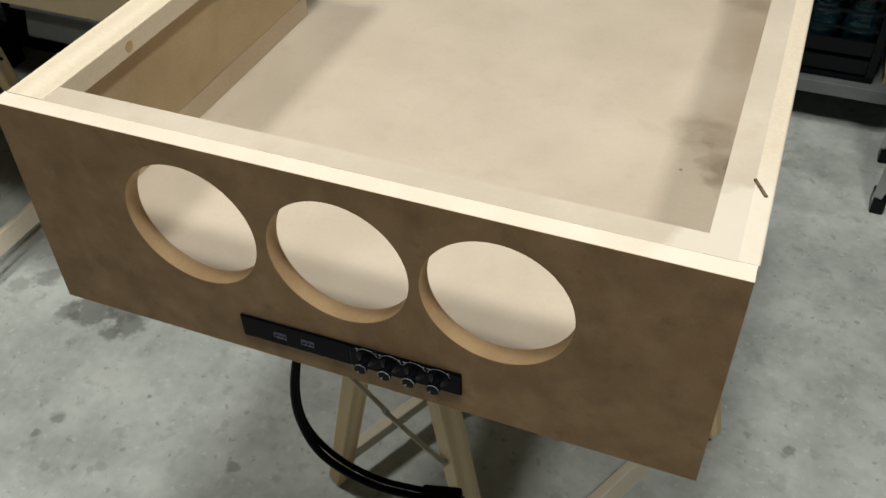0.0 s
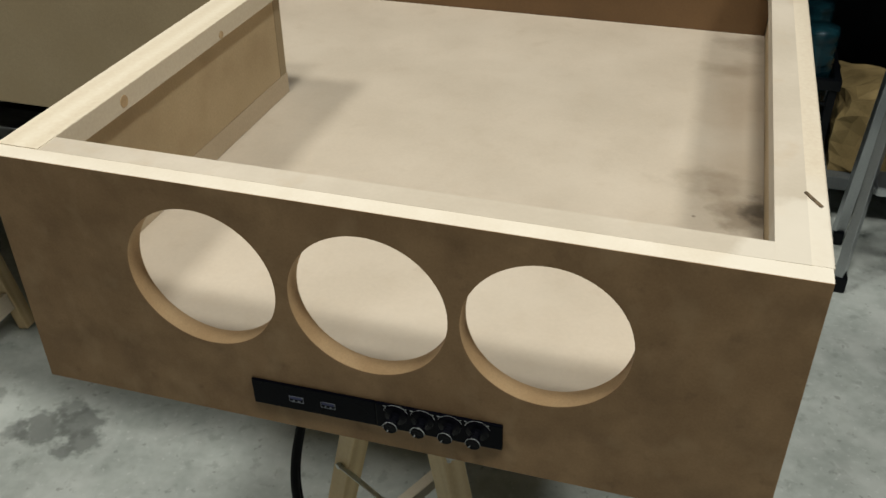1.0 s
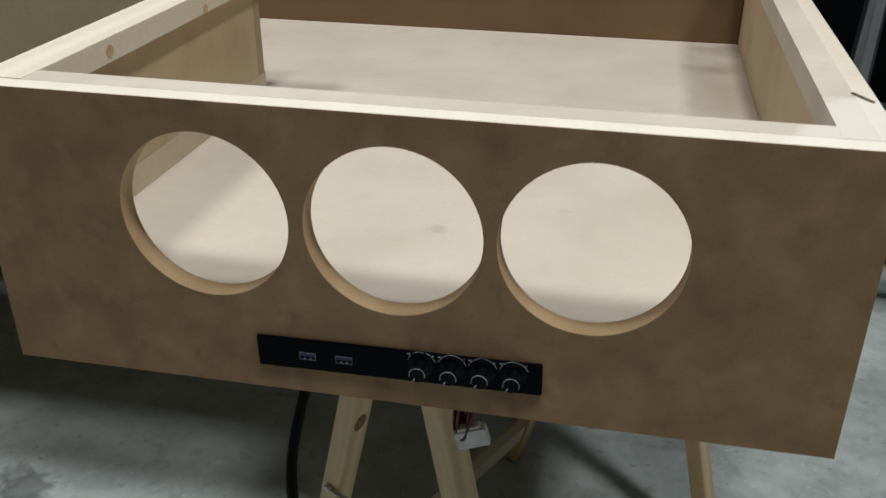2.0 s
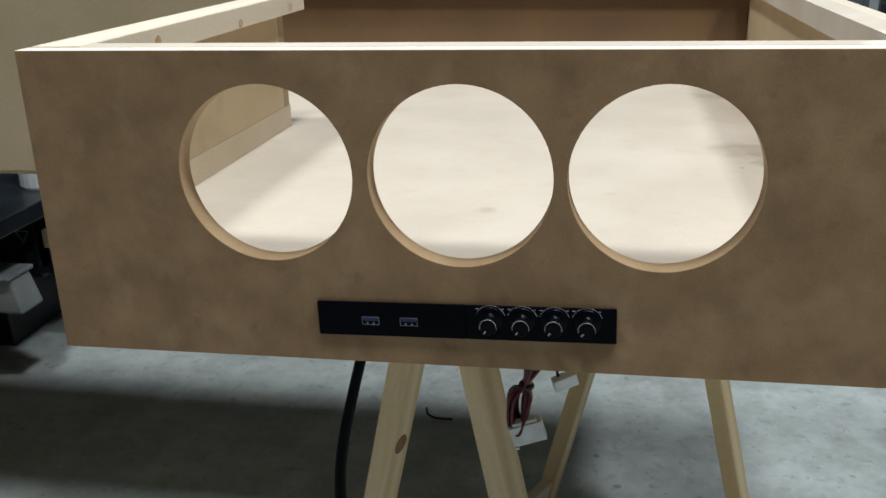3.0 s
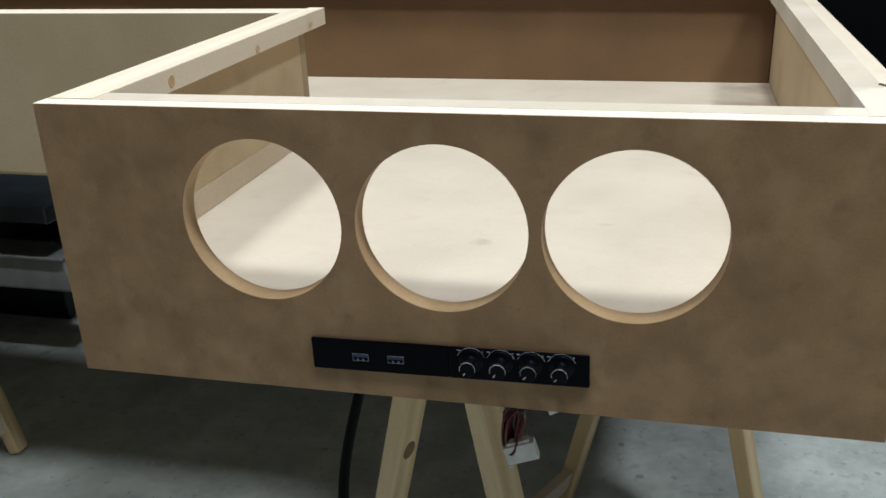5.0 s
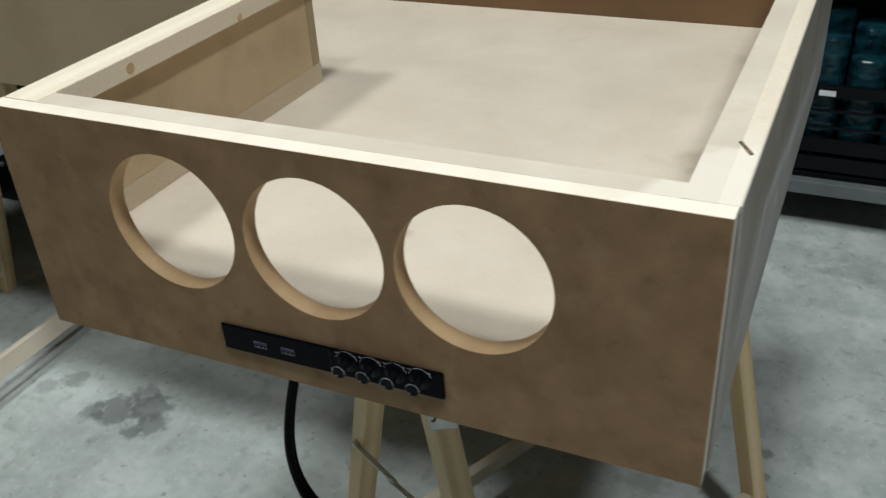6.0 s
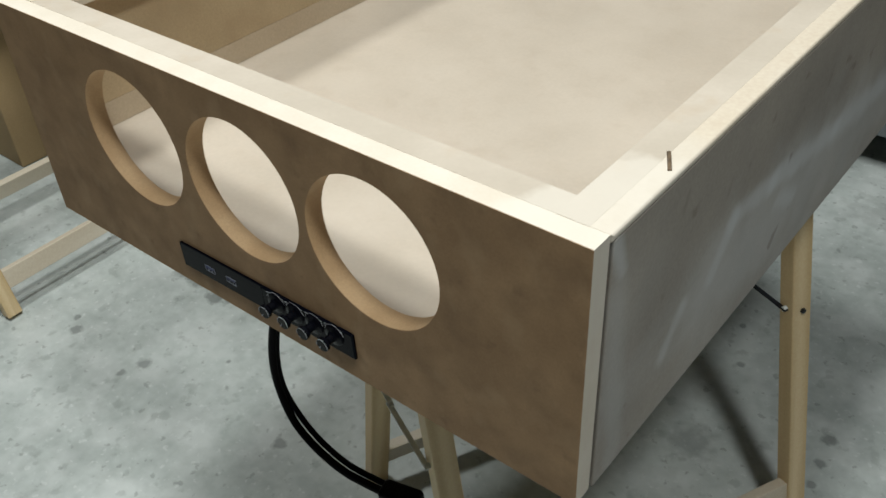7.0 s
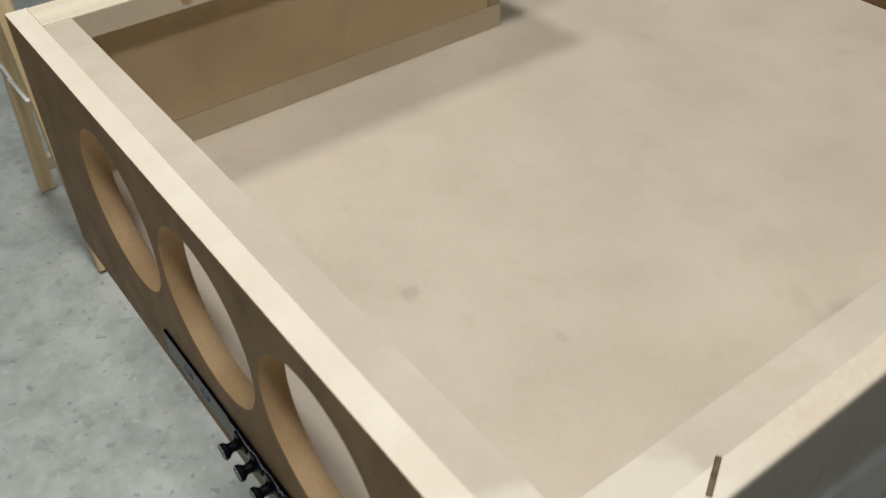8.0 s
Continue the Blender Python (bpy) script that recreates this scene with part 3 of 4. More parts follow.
for n, x in enumerate((0.3600, 0.3843, 0.4085, 0.4328)):
    at = pose(x, -0.0030, 0.7968)
    bm = lathe([(0.0103, 0.0), (0.0103, 0.0010), (0.0096, 0.0018), (0.0058, 0.0028), (0.0042, 0.0046), (0.0040, 0.0092), (0.0054, 0.0110), (0.0066, 0.0120), (0.0067, 0.0150), (0.0062, 0.0157)], 32, axis="Y")
    kn = part("knob", bm, black_matt, panel, "black turned knob with a white rim", m=at, smooth=False)
    # white rim drawn only over its upper arc, where light catches it
    bm = arc_band(0.0061, 0.0064, -15, 195, -0.0159, 48)
    part("rim_line", bm, white_print, kn, m=Matrix.Translation(ORIGIN[panel.name]))
    turn = pose(0, 0, 0, 0, (31, 35, 38, 40)[n], 0)
    bm = box(-0.0004, 0.0004, -0.0161, -0.0156, -0.0062, -0.0036, 0)
    part("pointer", bm, white_print, kn, m=Matrix.Translation(ORIGIN[panel.name]) @ turn)
    part("dial_line", arc_band(0.0113, 0.01155, 18, 162, -0.0004), white_print, panel, m=at)
    bm = box(-0.0112, -0.0088, -0.0003, 0.0001, 0.0083, 0.0088, 0)
    box(0.0088, 0.0100, -0.0003, 0.0001, 0.0083, 0.0088, 0, bm)
    part("dial_mark", bm, white_print, panel, m=at)

panel.matrix_basis = pose(0.3418, 0.0, 0.7943, 0, -1.1, 0)

# ---- cords under the cabinet ----
cord = thing("power_cord", (0.237, 0.110, 0.757), "thick black double power cord hanging in a loop under the cabinet", "cable")
path = [(0.240, 0.125, 0.757), (0.223, 0.113, 0.695), (0.205, 0.100, 0.615), (0.201, 0.090, 0.560), (0.208, 0.085, 0.513), (0.229, 0.082, 0.470),
        (0.266, 0.080, 0.448), (0.310, 0.080, 0.438), (0.352, 0.084, 0.437), (0.374, 0.087, 0.438)]
part("lead", tube(path, 0.0052), rubber, cord, smooth=True)
part("lead", tube([(x + 0.0010, y + (0.0055 if k < 5 else 0.0095), z + 0.001 + 0.002 * (k > 4)) for k, (x, y, z) in enumerate(path)], 0.0040), rubber, cord, smooth=True)
bm = box(-0.026, 0.026, -0.013, 0.013, -0.012, 0.012, 0.005, seg=3)
part("plug", bm, rubber, cord, m=pose(0.394, 0.092, 0.440, 0, -4, 12))
part("lead", tube([(0.418, 0.098, 0.441), (0.437, 0.12, 0.38), (0.43, 0.20, 0.16), (0.43, 0.27, 0.03), (0.47, 0.34, 0.008), (0.55, 0.42, 0.008)], 0.0058), rubber, cord, smooth=True)

loom = thing("wire_bundle", (0.375, 0.15, 0.62), "tied bundle of dark red and black wires with white connectors", "wires")
rng = random.Random(5)
for k in range(18):
    dx, dy = rng.uniform(-0.004, 0.004), rng.uniform(-0.006, 0.006)
    fan, side = rng.uniform(-0.006, 0.026), rng.choice((-1, -1, 1))
    low = rng.uniform(0.612, 0.624)
    wide = rng.uniform(0.004, 0.013) * (side if side < 0 else 0.5)
    pts = [(0.377 + 2.4 * fan, 0.15 + 2 * dy, 0.757), (0.378 + 0.8 * fan, 0.15 + 1.4 * dy, 0.692), (0.377 + dx, 0.15 + dy, 0.664), (0.373 + wide, 0.15 + 1.6 * dy, 0.650),
           (0.371 + 0.9 * wide, 0.15 + 2 * dy, low + 0.006), (0.373 + 0.2 * wide, 0.148 + 2 * dy, low), (0.376 - 0.4 * wide, 0.148 + dy, 0.645), (0.377 + dx, 0.15 - dy, 0.662)]
    part("wire", tube(pts, 0.0017, 6), (wire_red, wire_red, wire_black, wire_red, wire_red, wire_yellow)[k % 6 if k != 5 else 1], loom, smooth=True)
part("tie", lathe([(0.0072, -0.002), (0.0078, 0.0), (0.0072, 0.002)], 16), wire_black, loom, m=pose(0.377, 0.15, 0.662, 0, 12, 0))
part("tie_end", tube([(0.372, 0.146, 0.662), (0.366, 0.143, 0.664), (0.361, 0.142, 0.659)], 0.0011, 6), wire_black, loom)
bm = box(-0.0165, 0.0165, -0.006, 0.006, -0.011, 0.010, 0.001)
box(-0.012, 0.012, -0.0045, 0.0045, 0.010, 0.0135, 0.0006, bm)
box(-0.0165, -0.012, -0.007, 0.007, -0.0135, -0.0108, 0.0006, bm)
part("connector", bm, label_plastic, loom, "white plastic connector", m=pose(0.379, 0.143, 0.6155, 0, -17, 8))
bm = box(-0.012, 0.012, -0.005, 0.005, -0.007, 0.007, 0.001)
part("connector", bm, label_plastic, loom, "white plastic connector", m=pose(0.413, 0.165, 0.661, 10, -18, 20))
part("wire", tube([(0.396, 0.155, 0.757), (0.400, 0.158, 0.72), (0.406, 0.163, 0.667)], 0.0016, 6), wire_black, loom, smooth=True)


# ---- trestles ----
def trestle(at, yaw, length, label, feet=(0.19, 0.19), lean_top=0.018, height=0.755, bar_z=0.085):
    """A folding trestle whose top runs along its own x, from 0 to length. Two leg frames lean against each other."""
    t = thing("trestle", at, label, "trestle", "trestles under the cabinet", m=pose(*at, 0, 0, yaw))
    for s, foot in ((-1, feet[0]), (1, feet[1])):
        a = math.atan2(foot - lean_top, height)
        tall = math.hypot(height, foot - lean_top)
        for x in (0.0, length):
            bm = box(-0.017, 0.017, -0.0140, 0.0140, 0.006, tall - 0.002, 0.0025)
            leg = part("leg", bm, pine_z, t, m=pose(x, s * foot, 0, s * math.degrees(a), 0, 0))
            if s > 0 and x == 0.0:
                flat = lathe([(0.0125, 0.0), (0.0118, 0.0005)], 22)
                ob = new("knot", mesh_of("knot", flat, knot))
                ob.parent = leg
                ob.matrix_basis = pose(-0.001, -0.0137, 0.535, 90, 0, 0) @ Matrix.Diagonal((0.85, 1.15, 1, 1))
            for side, h, r in ((1, 0.30, 0.006), (-1, 0.735, 0.008)):
                if s > 0 or h < 0.4:
                    flat = lathe([(r, 0.0), (r * 0.9, 0.0006)], 18)
                    ob = new("knot", mesh_of("knot", flat, knot))
                    ob.parent = leg
                    ob.matrix_basis = pose(side * 0.0168, 0.003, h, 0, 90 * side, 0) @ Matrix.Diagonal((1.25, 0.8, 1, 1))
        zc = bar_z
        yc = foot - (foot - lean_top) * zc / height
        bm = box(0.016, length - 0.016, -0.0095, 0.0095, -0.022, 0.022, 0.002)
        part("stretcher", bm, pine_x, t, m=pose(0, s * yc, zc, s * math.degrees(a), 0, 0))
        zc = height - 0.026
        yc = foot - (foot - lean_top) * zc / height
        bm = box(0.016, length - 0.016, -0.0095, 0.0095, -0.022, 0.022, 0.002)
        part("top_rail", bm, pine_x, t, m=pose(0, s * yc, zc, s * math.degrees(a), 0, 0))
    for x, zb, metal, bolted in ((-0.0205, 0.400, steel, 1), (length - 0.0205, 0.420, dark_steel, -1)):
        for s, foot in ((-1, feet[0]), (1, feet[1])):
            yb = foot - (foot - lean_top) * zb / height
            end, mid = Vector((0, s * yb, zb)), Vector((0, 0.02, zb - 0.006))
            d = mid - end
            bm = box(-0.0010, 0.0010, -0.0038, 0.0038, -0.006, d.length + 0.004, 0.0004)
            m = Matrix.Translation((x + 0.0013 * s, end.y, end.z)) @ d.to_track_quat("Z", "X").to_matrix().to_4x4()
            part("brace", bm, metal, t, "thin folding steel brace", m=m)
            part("pivot", lathe([(0.0038, -0.0032), (0.0040, -0.002), (0.0040, 0.002), (0.0038, 0.0032)], 14), steel, t, m=pose(x, end.y, zb, 0, 90, 0))
            if s == bolted:
                part("bolt", lathe([(0.0042, -0.0010), (0.0040, 0.0030), (0.0026, 0.0040)], 14), dark_steel, t, m=pose(x + 0.0205, s * (yb + 0.0158), zb, -90 * s, 0, 0))
        part("hinge", lathe([(0.0052, -0.003), (0.0052, 0.003)], 16), steel, t, m=pose(x, 0.02, zb - 0.006, 0, 90, 0))
    return t


trestle((0.281, 0.234, 0.0), 64.2, 0.580, "folding pine trestle with steel braces under the cabinet", feet=(0.203, 0.213))
trestle((-1.055, 0.166, 0.0), 90.3, 0.635, "folding pine trestle under the cabinet's wing")

jug_blue = material("deep_blue_plastic", (0.01, 0.02, 0.22), (0.008, 0.015, 0.16), rough=0.35)

# ---- shelf rack behind the cabinet ----
rack = thing("shelf_rack", (0.5, 1.78, 0.0), "grey painted steel shelf rack loaded with crates", "shelf")
SY0, SY1 = 1.79, 2.45
for z in (0.118, 0.875):
    part("front_beam", box(-2.30, 1.95, SY0, SY0 + 0.018, z, z + 0.038, 0.003), shelf_paint, rack)
    part("rear_beam", box(-2.30, 1.95, SY1 - 0.018, SY1, z, z + 0.038, 0.003), shelf_paint, rack)
    part("shelf_board", box(-2.30, 1.95, SY0 + 0.019, SY1 - 0.019, z + 0.020, z + 0.036, 0.001), shelf_paint, rack)
for x in (-2.34, 1.951):
    for y in (SY0, SY1 - 0.04):
        part("upright", box(x, x + 0.039, y, y + 0.04, 0.0, 1.9, 0.002), shelf_paint, rack)


def crate(at, w, d, h, label, slats=(0.28, 0.52, 0.78), hh=0.024):
    """A stacking crate of open slats, standing on at."""
    x0, y0, z0 = at
    c = thing("crate", (x0 + w / 2, y0 + d / 2, z0), label, "crate", "crates on the rack")
    part("base", box(x0, x0 + w, y0, y0 + d, z0 + 0.0005, z0 + 0.014, 0.002), black_plastic, c)
    for x in (x0, x0 + w - 0.022):
        for y in (y0, y0 + d - 0.022):
            part("post", box(x, x + 0.022, y, y + 0.022, z0 + 0.0145, z0 + h - 0.0305, 0.003), black_plastic, c)
    bm = box(x0 - 0.006, x0 + w + 0.006, y0 - 0.006, y0 + 0.012, z0 + h - 0.03, z0 + h, 0.003)
    box(x0 - 0.006, x0 + w + 0.006, y0 + d - 0.012, y0 + d + 0.006, z0 + h - 0.03, z0 + h, 0.003, bm)
    box(x0 - 0.006, x0 + 0.012, y0 + 0.0125, y0 + d - 0.0125, z0 + h - 0.03, z0 + h, 0.003, bm)
    box(x0 + w - 0.012, x0 + w + 0.006, y0 + 0.0125, y0 + d - 0.0125, z0 + h - 0.03, z0 + h, 0.003, bm)
    part("rim", bm, black_plastic, c)
    for k in slats:
        z = z0 + h * k
        part("slat", box(x0 + 0.0225, x0 + w - 0.0225, y0 + 0.002, y0 + 0.008, z - hh, z + hh, 0.001), black_plastic, c)
        part("slat", box(x0 + 0.002, x0 + 0.008, y0 + 0.0225, y0 + d - 0.0225, z - hh, z + hh, 0.001), black_plastic, c)
        part("slat", box(x0 + w - 0.008, x0 + w - 0.002, y0 + 0.0225, y0 + d - 0.0225, z - hh, z + hh, 0.001), black_plastic, c)
        part("slat", box(x0 + 0.0225, x0 + w - 0.0225, y0 + d - 0.008, y0 + d - 0.002, z - hh, z + hh, 0.001), black_plastic, c)
    return c


def bottle(x, y, z, r, h, mat, lean=(0, 0), cap=None, labelled=False):
    ob = thing("bottle", (x, y, z), "blue-tinted plastic water bottle in a black crate" if mat is pet else "clear plastic bottle in a black crate", "bottle", "bottles in the crate", m=pose(x, y, z, lean[0], lean[1], 17 * x * 10))
    prof = [(r * 0.9, 0.0), (r, 0.01)]
    for k in range(7):
        zz = 0.02 + (h * 0.55) * k / 6
        prof += [(r, zz), (r * 0.955, zz + h * 0.02), (r * 0.955, zz + h * 0.035), (r, zz + h * 0.055)]
    prof += [(r * 0.98, h * 0.70), (r * 0.80, h * 0.80), (r * 0.45, h * 0.89), (r * 0.32, h * 0.92), (r * 0.32, h * 0.96)]
    part("body", lathe(prof, 20), mat, ob, m=Matrix(), smooth=True)
    part("cap", lathe([(r * 0.36, h * 0.961), (r * 0.36, h)], 16), cap or paper, ob, m=Matrix())
    if labelled:
        part("label", lathe([(r * 1.004, h * 0.30), (r * 1.004, h * 0.46)], 20), paper, ob, "white paper label", m=Matrix())
    return ob


LZ = 0.155
full = crate((0.50, 1.82, LZ), 0.42, 0.34, 0.26, "black plastic crate filled with water bottles on the rack", (0.16, 0.36), 0.020)
for z in (0.145, 0.19):
    part("slat", box(0.5225, 0.8975, 1.822, 1.828, LZ + z - 0.004, LZ + z + 0.004, 0.001), black_plastic, full)
part("sticker", box(0.655, 0.695, 1.8122, 1.8135, LZ + 0.234, LZ + 0.248, 0), paper, full, "white sticker")
can = thing("jerrycan", (0.50, 2.29, LZ), "deep blue plastic jerrycan behind the crate", "jerrycan")
part("body", box(0.42, 0.58, 2.20, 2.38, LZ, 0.62, 0.02, seg=3), jug_blue, can)
part("neck", lathe([(0.025, 0.6205), (0.025, 0.65)], 18), black_plastic, can, m=Matrix.Translation((0.50, 2.29, 0)))
rng = random.Random(3)
for i in range(4):
    for j in range(3):
        x, y = 0.565 + 0.097 * i, 1.885 + 0.105 * j
        h = 0.31 + 0.05 * ((i + j) % 2)
        bottle(x, y, LZ + 0.0145 + h, 0.0465, h, pet, lean=(180, 0), cap=black_plastic)
crate((0.02, 1.83, LZ), 0.42, 0.34, 0.30, "black plastic crate on the rack")
crate((-0.46, 1.83, LZ), 0.42, 0.34, 0.30, "black plastic crate on the rack")


def crumpled(name, x0, x1, y0, y1, z0, z1, mat, label, category, amount=0.02, cuts=6, seed=1, kind=""):
    bm = bmesh.new()
    bmesh.ops.create_cube(bm, size=1.0)
    bmesh.ops.subdivide_edges(bm, edges=list(bm.edges), cuts=cuts, use_grid_fill=True)
    r = random.Random(seed)
    off = Vector((r.uniform(0, 50), r.uniform(0, 50), r.uniform(0, 50)))
    for v in bm.verts:
        p = Vector(((x0 + x1) / 2 + v.co.x * (x1 - x0), (y0 + y1) / 2 + v.co.y * (y1 - y0), (z0 + z1) / 2 + v.co.z * (z1 - z0)))
        k = min(1.0, (p.z - z0) / 0.03)
        p += amount * k * noise.noise_vector(p * 9 + off) + 0.4 * amount * k * noise.noise_vector(p * 27 + off)
        v.co = p
    for f in bm.faces:
        f.smooth = False
    return solid(name, bm, mat, label, category, kind)


crumpled("paper_bag", 0.945, 1.20, 1.83, 2.08, LZ, 0.37, paper_bag, "crumpled brown paper bag standing on the rack", "bag", 0.03, 7, 2)

# second shelf, seen only along the back rail
UZ = 0.913
for x, w, h in ((-2.20, 0.42, 0.26), (-1.75, 0.42, 0.24), (-1.30, 0.40, 0.26), (-0.87, 0.40, 0.24), (-0.44, 0.17, 0.20)):
    crate((x, 1.84, UZ), w, 0.34, h, "black plastic crate on the upper shelf", (0.25, 0.5, 0.75))
solid("cardboard_box", box(-0.585, -0.517, 1.800, 1.830, UZ, 0.990, 0.002), paper, "small white cardboard box on the upper shelf", "box")


def jar(x, y, r, h, mat, lid_mat, label):
    ob = thing("jar", (x, y, UZ), label, "jar", "jars on the upper shelf")
    at = Matrix.Translation((x, y, UZ))
    part("body", lathe([(r * 0.92, 0.0005), (r, 0.008), (r, h * 0.70), (r * 0.80, h * 0.78)], 20), mat, ob, m=at)
    part("lid", lathe([(r * 0.86, h * 0.781), (r * 0.88, h * 0.97), (r * 0.82, h)], 20), lid_mat, ob, m=at)
    return ob


for x, y, r, h in ((-0.237, 1.850, 0.021, 0.088), (-0.163, 1.858, 0.023, 0.090)):
    jar(x, y, r, h, grey_jar, red_cap, "small grey jar with a dull red lid")
pot = jar(-0.068, 1.880, 0.050, 0.20, paper, paper, "white plastic tub with a printed band")
part("band", lathe([(0.0506, 0.060), (0.0506, 0.075)], 20), plastic_sheet, pot, "grey-blue printed band", m=Matrix.Translation((-0.068, 1.880, UZ)))
jar(0.012, 1.850, 0.024, 0.16, grey_jar, grey_jar, "grey plastic jar on the upper shelf")
for x in (0.102, 0.134):
    jar(x, 1.845, 0.013, 0.105, grey_jar, black_plastic, "thin grey jar with a black lid")
tub = crumpled("plastic_sheet", 0.17, 1.09, 1.94, 2.28, UZ, 1.24, plastic_sheet, "pale grey-blue plastic sheeting stretched over the upper shelf", "plastic sheet", 0.012, 12, 4)
for poly in tub.data.polygons:
    poly.use_smooth = True
for x in (0.370, 1.022):
    tagged(new("tape_strip", mesh_of("tape_strip", box(-0.035, 0.035, -0.011, 0.011, 0.050, 0.235, 0.0015), blue_tape)), "strip of blue masking tape holding the plastic sheet", "tape").matrix_basis = pose(x, 1.932, UZ, 0, 0, 2)

# ---- step ladder beside the rack ----
lad = thing("step_ladder", (1.0, 1.5, 0.0), "folding aluminium step ladder with black feet", "ladder")


def strut(a, b, w, d, mat, parent, name, label=""):
    a, b = Vector(a), Vector(b)
    v = b - a
    bm = box(-w / 2, w / 2, -d / 2, d / 2, 0, v.length, 0.002)
    q = v.to_track_quat("Z", "Y").to_matrix().to_4x4()
    return part(name, bm, mat, parent, label, m=Matrix.Translation(a) @ q)


for x in (0.985, 1.42):
    s = 1 if x < 1.2 else -1
    top = (x + 0.075 * s, 1.72, 1.35)
    strut((x, 1.505, 0.03), top, 0.022, 0.055, alu, lad, "front_rail")
    strut((x + 0.01 * s, 2.0 - 0.28, 0.03), (x + 0.075 * s, 1.745, 1.30), 0.02, 0.03, alu, lad, "rear_rail")
    part("foot", box(x - 0.016, x + 0.016, 1.475, 1.535, 0.0, 0.045, 0.004), black_plastic, lad, "black rubber foot")
    part("foot", box(x + 0.01 * s - 0.014, x + 0.01 * s + 0.014, 1.70, 1.74, 0.0, 0.04, 0.004), black_plastic, lad, "black rubber foot")
for k in range(4):
    z = 0.27 + 0.25 * k
    y = 1.505 + (z - 0.03) * 0.215 / 1.32
    dx = 0.0115 + (z - 0.03) * 0.075 / 1.32
    part("step", box(0.985 + dx, 1.42 - dx, y - 0.045, y + 0.045, z, z + 0.022, 0.003), alu, lad)

# ---- machine and clutter by the west side ----
mach = thing("workshop_machine", (-1.3, 1.6, 0.0), "dark painted workshop machine with a steel table", "machine")
part("base", box(-1.62, -1.17, 1.42, 2.2, 0.0, 0.20, 0.006), machine_paint, mach)
part("column", box(-1.55, -1.06, 1.446, 2.2, 0.201, 0.405, 0.006), machine_paint, mach)
part("table", box(-1.75, -0.965, 1.16, 2.25, 0.4055, 0.450, 0.004), machine_top, mach, "scuffed dark steel table")
part("lower_shelf", box(-1.50, -0.985, 1.4455, 2.2, 0.215, 0.235, 0.003), machine_paint, mach)
bm = box(-1.30, -0.956, 1.20, 1.29, 0.203, 0.292, 0.008, seg=3)
for v in bm.verts:
    if v.co.z > 0.25:
        v.co.x -= 0.020 if v.co.x > -1.1 else -0.012
        v.co.y += 0.006 if v.co.y < 1.24 else -0.004
tray = part("housing", bm, pale_bin, mach, "rounded pale grey housing, wider at its foot")
part("lid", box(-1.32, -0.974, 1.192, 1.298, 0.2925, 0.303, 0.003), grey_jar, tray)
for k in range(3):
    a, c = radians(90 + 120 * k + 60), radians(90 + 120 * (k + 1) + 60)
    p, q = Vector((0.022 * math.cos(a), 0, 0.022 * math.sin(a))), Vector((0.022 * math.cos(c), 0, 0.022 * math.sin(c)))
    d = q - p
    bm = box(-0.0015, 0.0015, -0.001, 0.001, 0, d.length, 0)
    part("warning_sign_edge", bm, grey_jar, mach, m=Matrix.Translation(Vector((-1.100, 1.4446, 0.324)) + p) @ d.to_track_quat("Z", "Y").to_matrix().to_4x4())
part("bracket", box(-1.30, -1.16, 1.291, 1.445, 0.205, 0.26, 0.002), machine_paint, mach)
part("guard", box(-1.024, -0.930, 1.42, 1.55, 0.298, 0.350, 0.003), mdf_wing, mach, "yellowish wooden guard")
part("guard_block", box(-1.020, -0.945, 1.43, 1.56, 0.2355, 0.2975, 0.003), machine_paint, mach)
part("guard_cap", box(-1.010, -0.930, 1.45, 1.55, 0.3505, 0.366, 0.002), machine_paint, mach)
CANS = (material("pale_tin", (0.50, 0.51, 0.50), (0.38, 0.39, 0.39), rough=0.45, scale=(16, 16, 5)), grey_jar)
for k, (y, r, h) in enumerate(((1.50, 0.055, 0.17), (1.60, 0.045, 0.16), (1.73, 0.055, 0.17), (1.87, 0.055, 0.17))):
    pale_can = CANS[k % 2]
    can = thing("canister", (-1.05 - 0.02 * k, y, 0.45), "dull grey metal canister on the machine table", "canister", "canisters on the machine")
    part("body", lathe([(r * 0.96, 0.0), (r, 0.006), (r, h - 0.012), (r * 0.97, h - 0.006)], 20), pale_can, can, m=Matrix.Translation(ORIGIN[can.name]))
    part("lid", lathe([(r * 1.02, h - 0.0055), (r * 1.02, h), (r * 0.9, h + 0.003)], 20), shelf_paint, can, m=Matrix.Translation(ORIGIN[can.name]))
tagged(solid("toolbox", box(-1.72, -1.52, 1.20, 1.36, 0.0, 0.13, 0.006), black_plastic), "black plastic toolbox on the concrete floor", "toolbox")
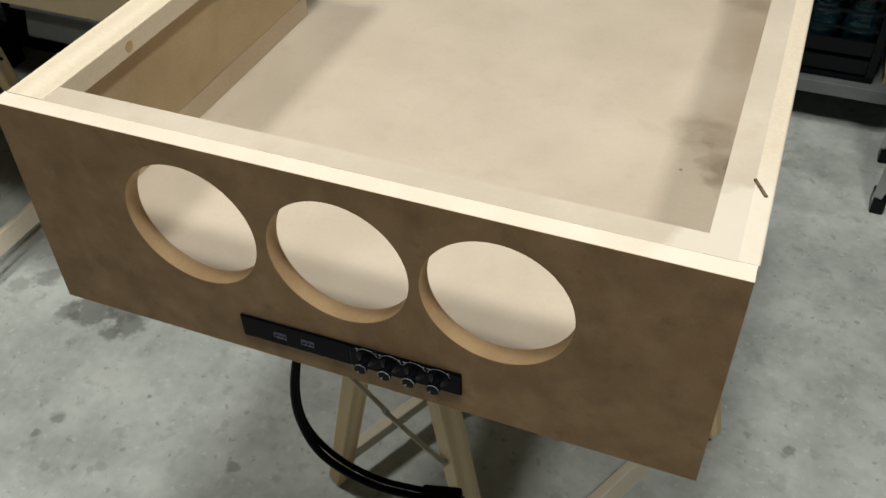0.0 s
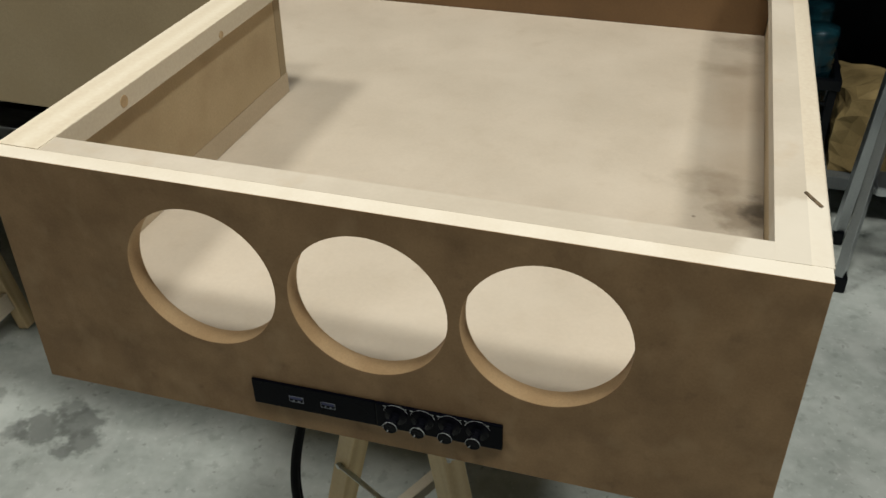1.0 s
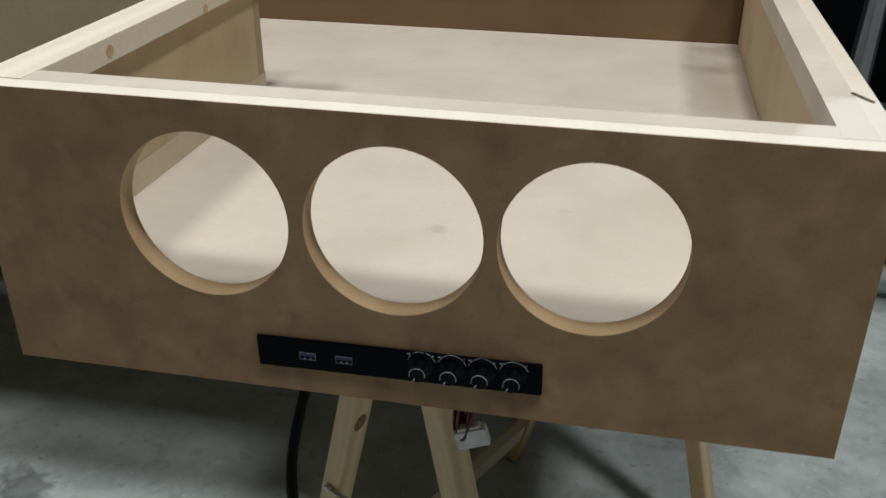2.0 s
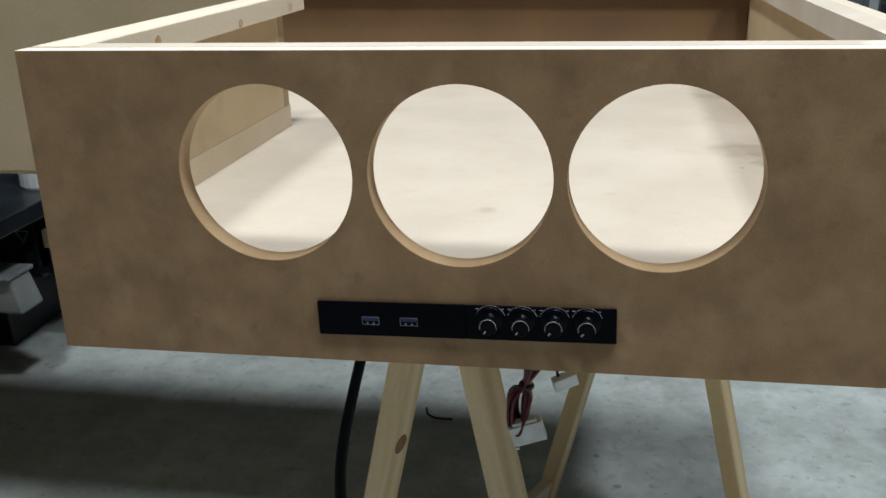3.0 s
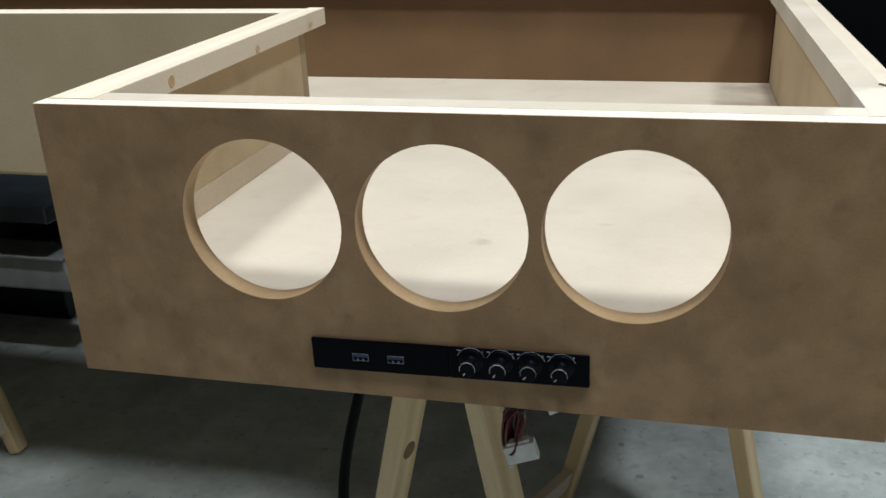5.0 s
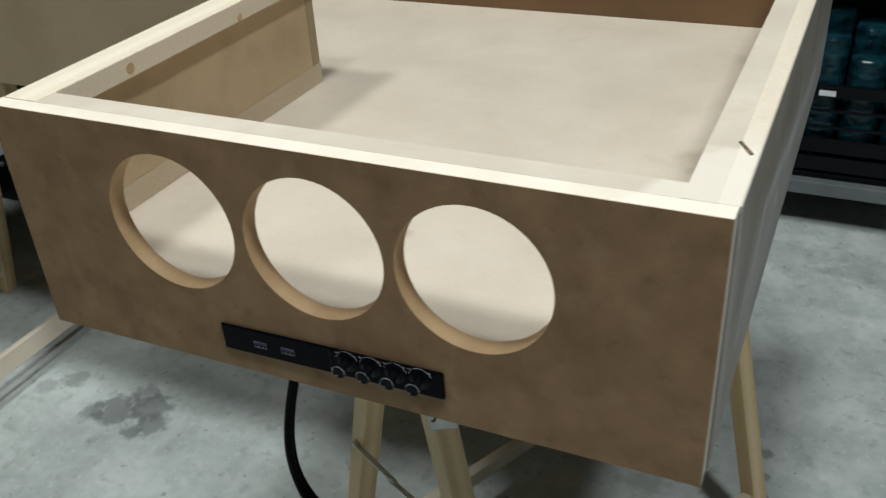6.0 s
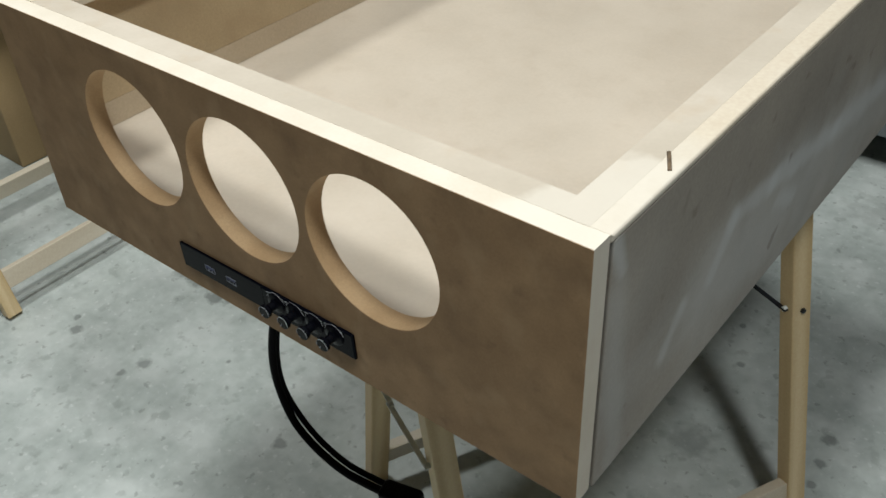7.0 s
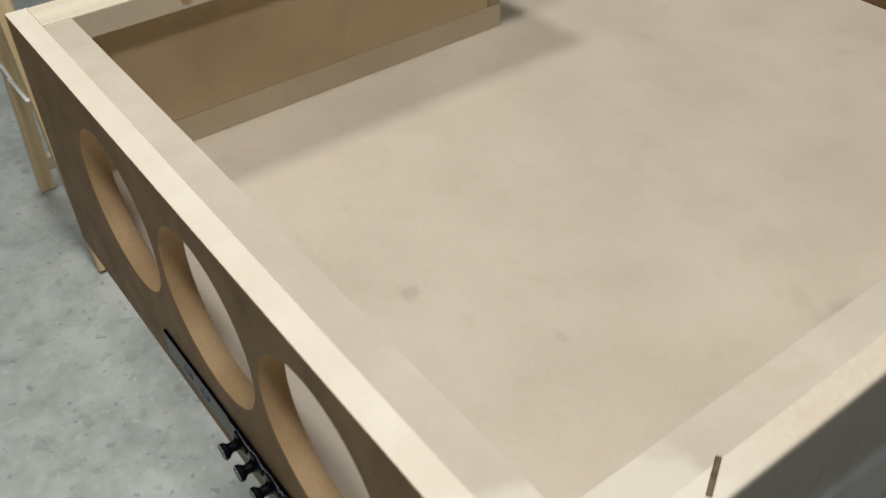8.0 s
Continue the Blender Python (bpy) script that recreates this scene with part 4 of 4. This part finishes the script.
bucket = thing("bucket", (-1.80, 1.12, 0.0), "yellow-green plastic bucket on the concrete floor", "bucket")
green = material("yellow_green_plastic", (0.42, 0.42, 0.10), (0.33, 0.33, 0.07), rough=0.5)
part("body", lathe([(0.085, 0.0), (0.09, 0.01), (0.105, 0.20)], 24), green, bucket, m=Matrix.Translation(ORIGIN[bucket.name]))
part("rim", lathe([(0.110, 0.2005), (0.110, 0.212), (0.107, 0.215)], 24), green, bucket, m=Matrix.Translation(ORIGIN[bucket.name]))

# ---- cardboard box beyond the wing's trestle ----
kraft = material("kraft_board", (0.40, 0.285, 0.145), (0.33, 0.23, 0.115), rough=0.75, scale=(5, 5, 3), fine=240, bump=0.08)
overlay(kraft, specks(9, 0.52, 0.70, 0.35, (1, 1, 0.4), detail=4.0), (0.28, 0.195, 0.10))
parcel_tape = material("brown_parcel_tape", (0.26, 0.17, 0.08), rough=0.25, scale=(9, 9, 9))
carton = thing("carton", (-1.64, 0.75, 0.0), "plain brown cardboard box closed with tape on the concrete floor", "box")
part("body", box(-1.87, -1.42, 0.52, 0.98, 0.0, 0.496, 0.004), kraft, carton)
part("flap", box(-1.869, -1.421, 0.521, 0.749, 0.4965, 0.500, 0.001), kraft, carton)
part("flap", box(-1.869, -1.421, 0.751, 0.979, 0.4965, 0.500, 0.001), kraft, carton)
part("tape", box(-1.872, -1.418, 0.725, 0.775, 0.5005, 0.501, 0), parcel_tape, carton, "strip of brown parcel tape")

# a short offcut of wire on the floor
tagged(new("wire_offcut", mesh_of("wire_offcut", tube([(0.045, 1.230, 0.003), (0.050, 1.212, 0.0028), (0.058, 1.199, 0.0028), (0.078, 1.188, 0.0028), (0.114, 1.188, 0.003)], 0.0025), wire_black)), "short bent piece of dark wire on the floor", "wire")
slip = tagged(new("wood_strip", mesh_of("wood_strip", box(-0.31, 0.31, -0.03, 0.03, 0.0, 0.012, 0.001), batten_grey)), "pale thin greyish wood offcut on the concrete floor", "offcut")
slip.matrix_basis = pose(-0.60, 1.531, 0, 0, 0, -4.3)
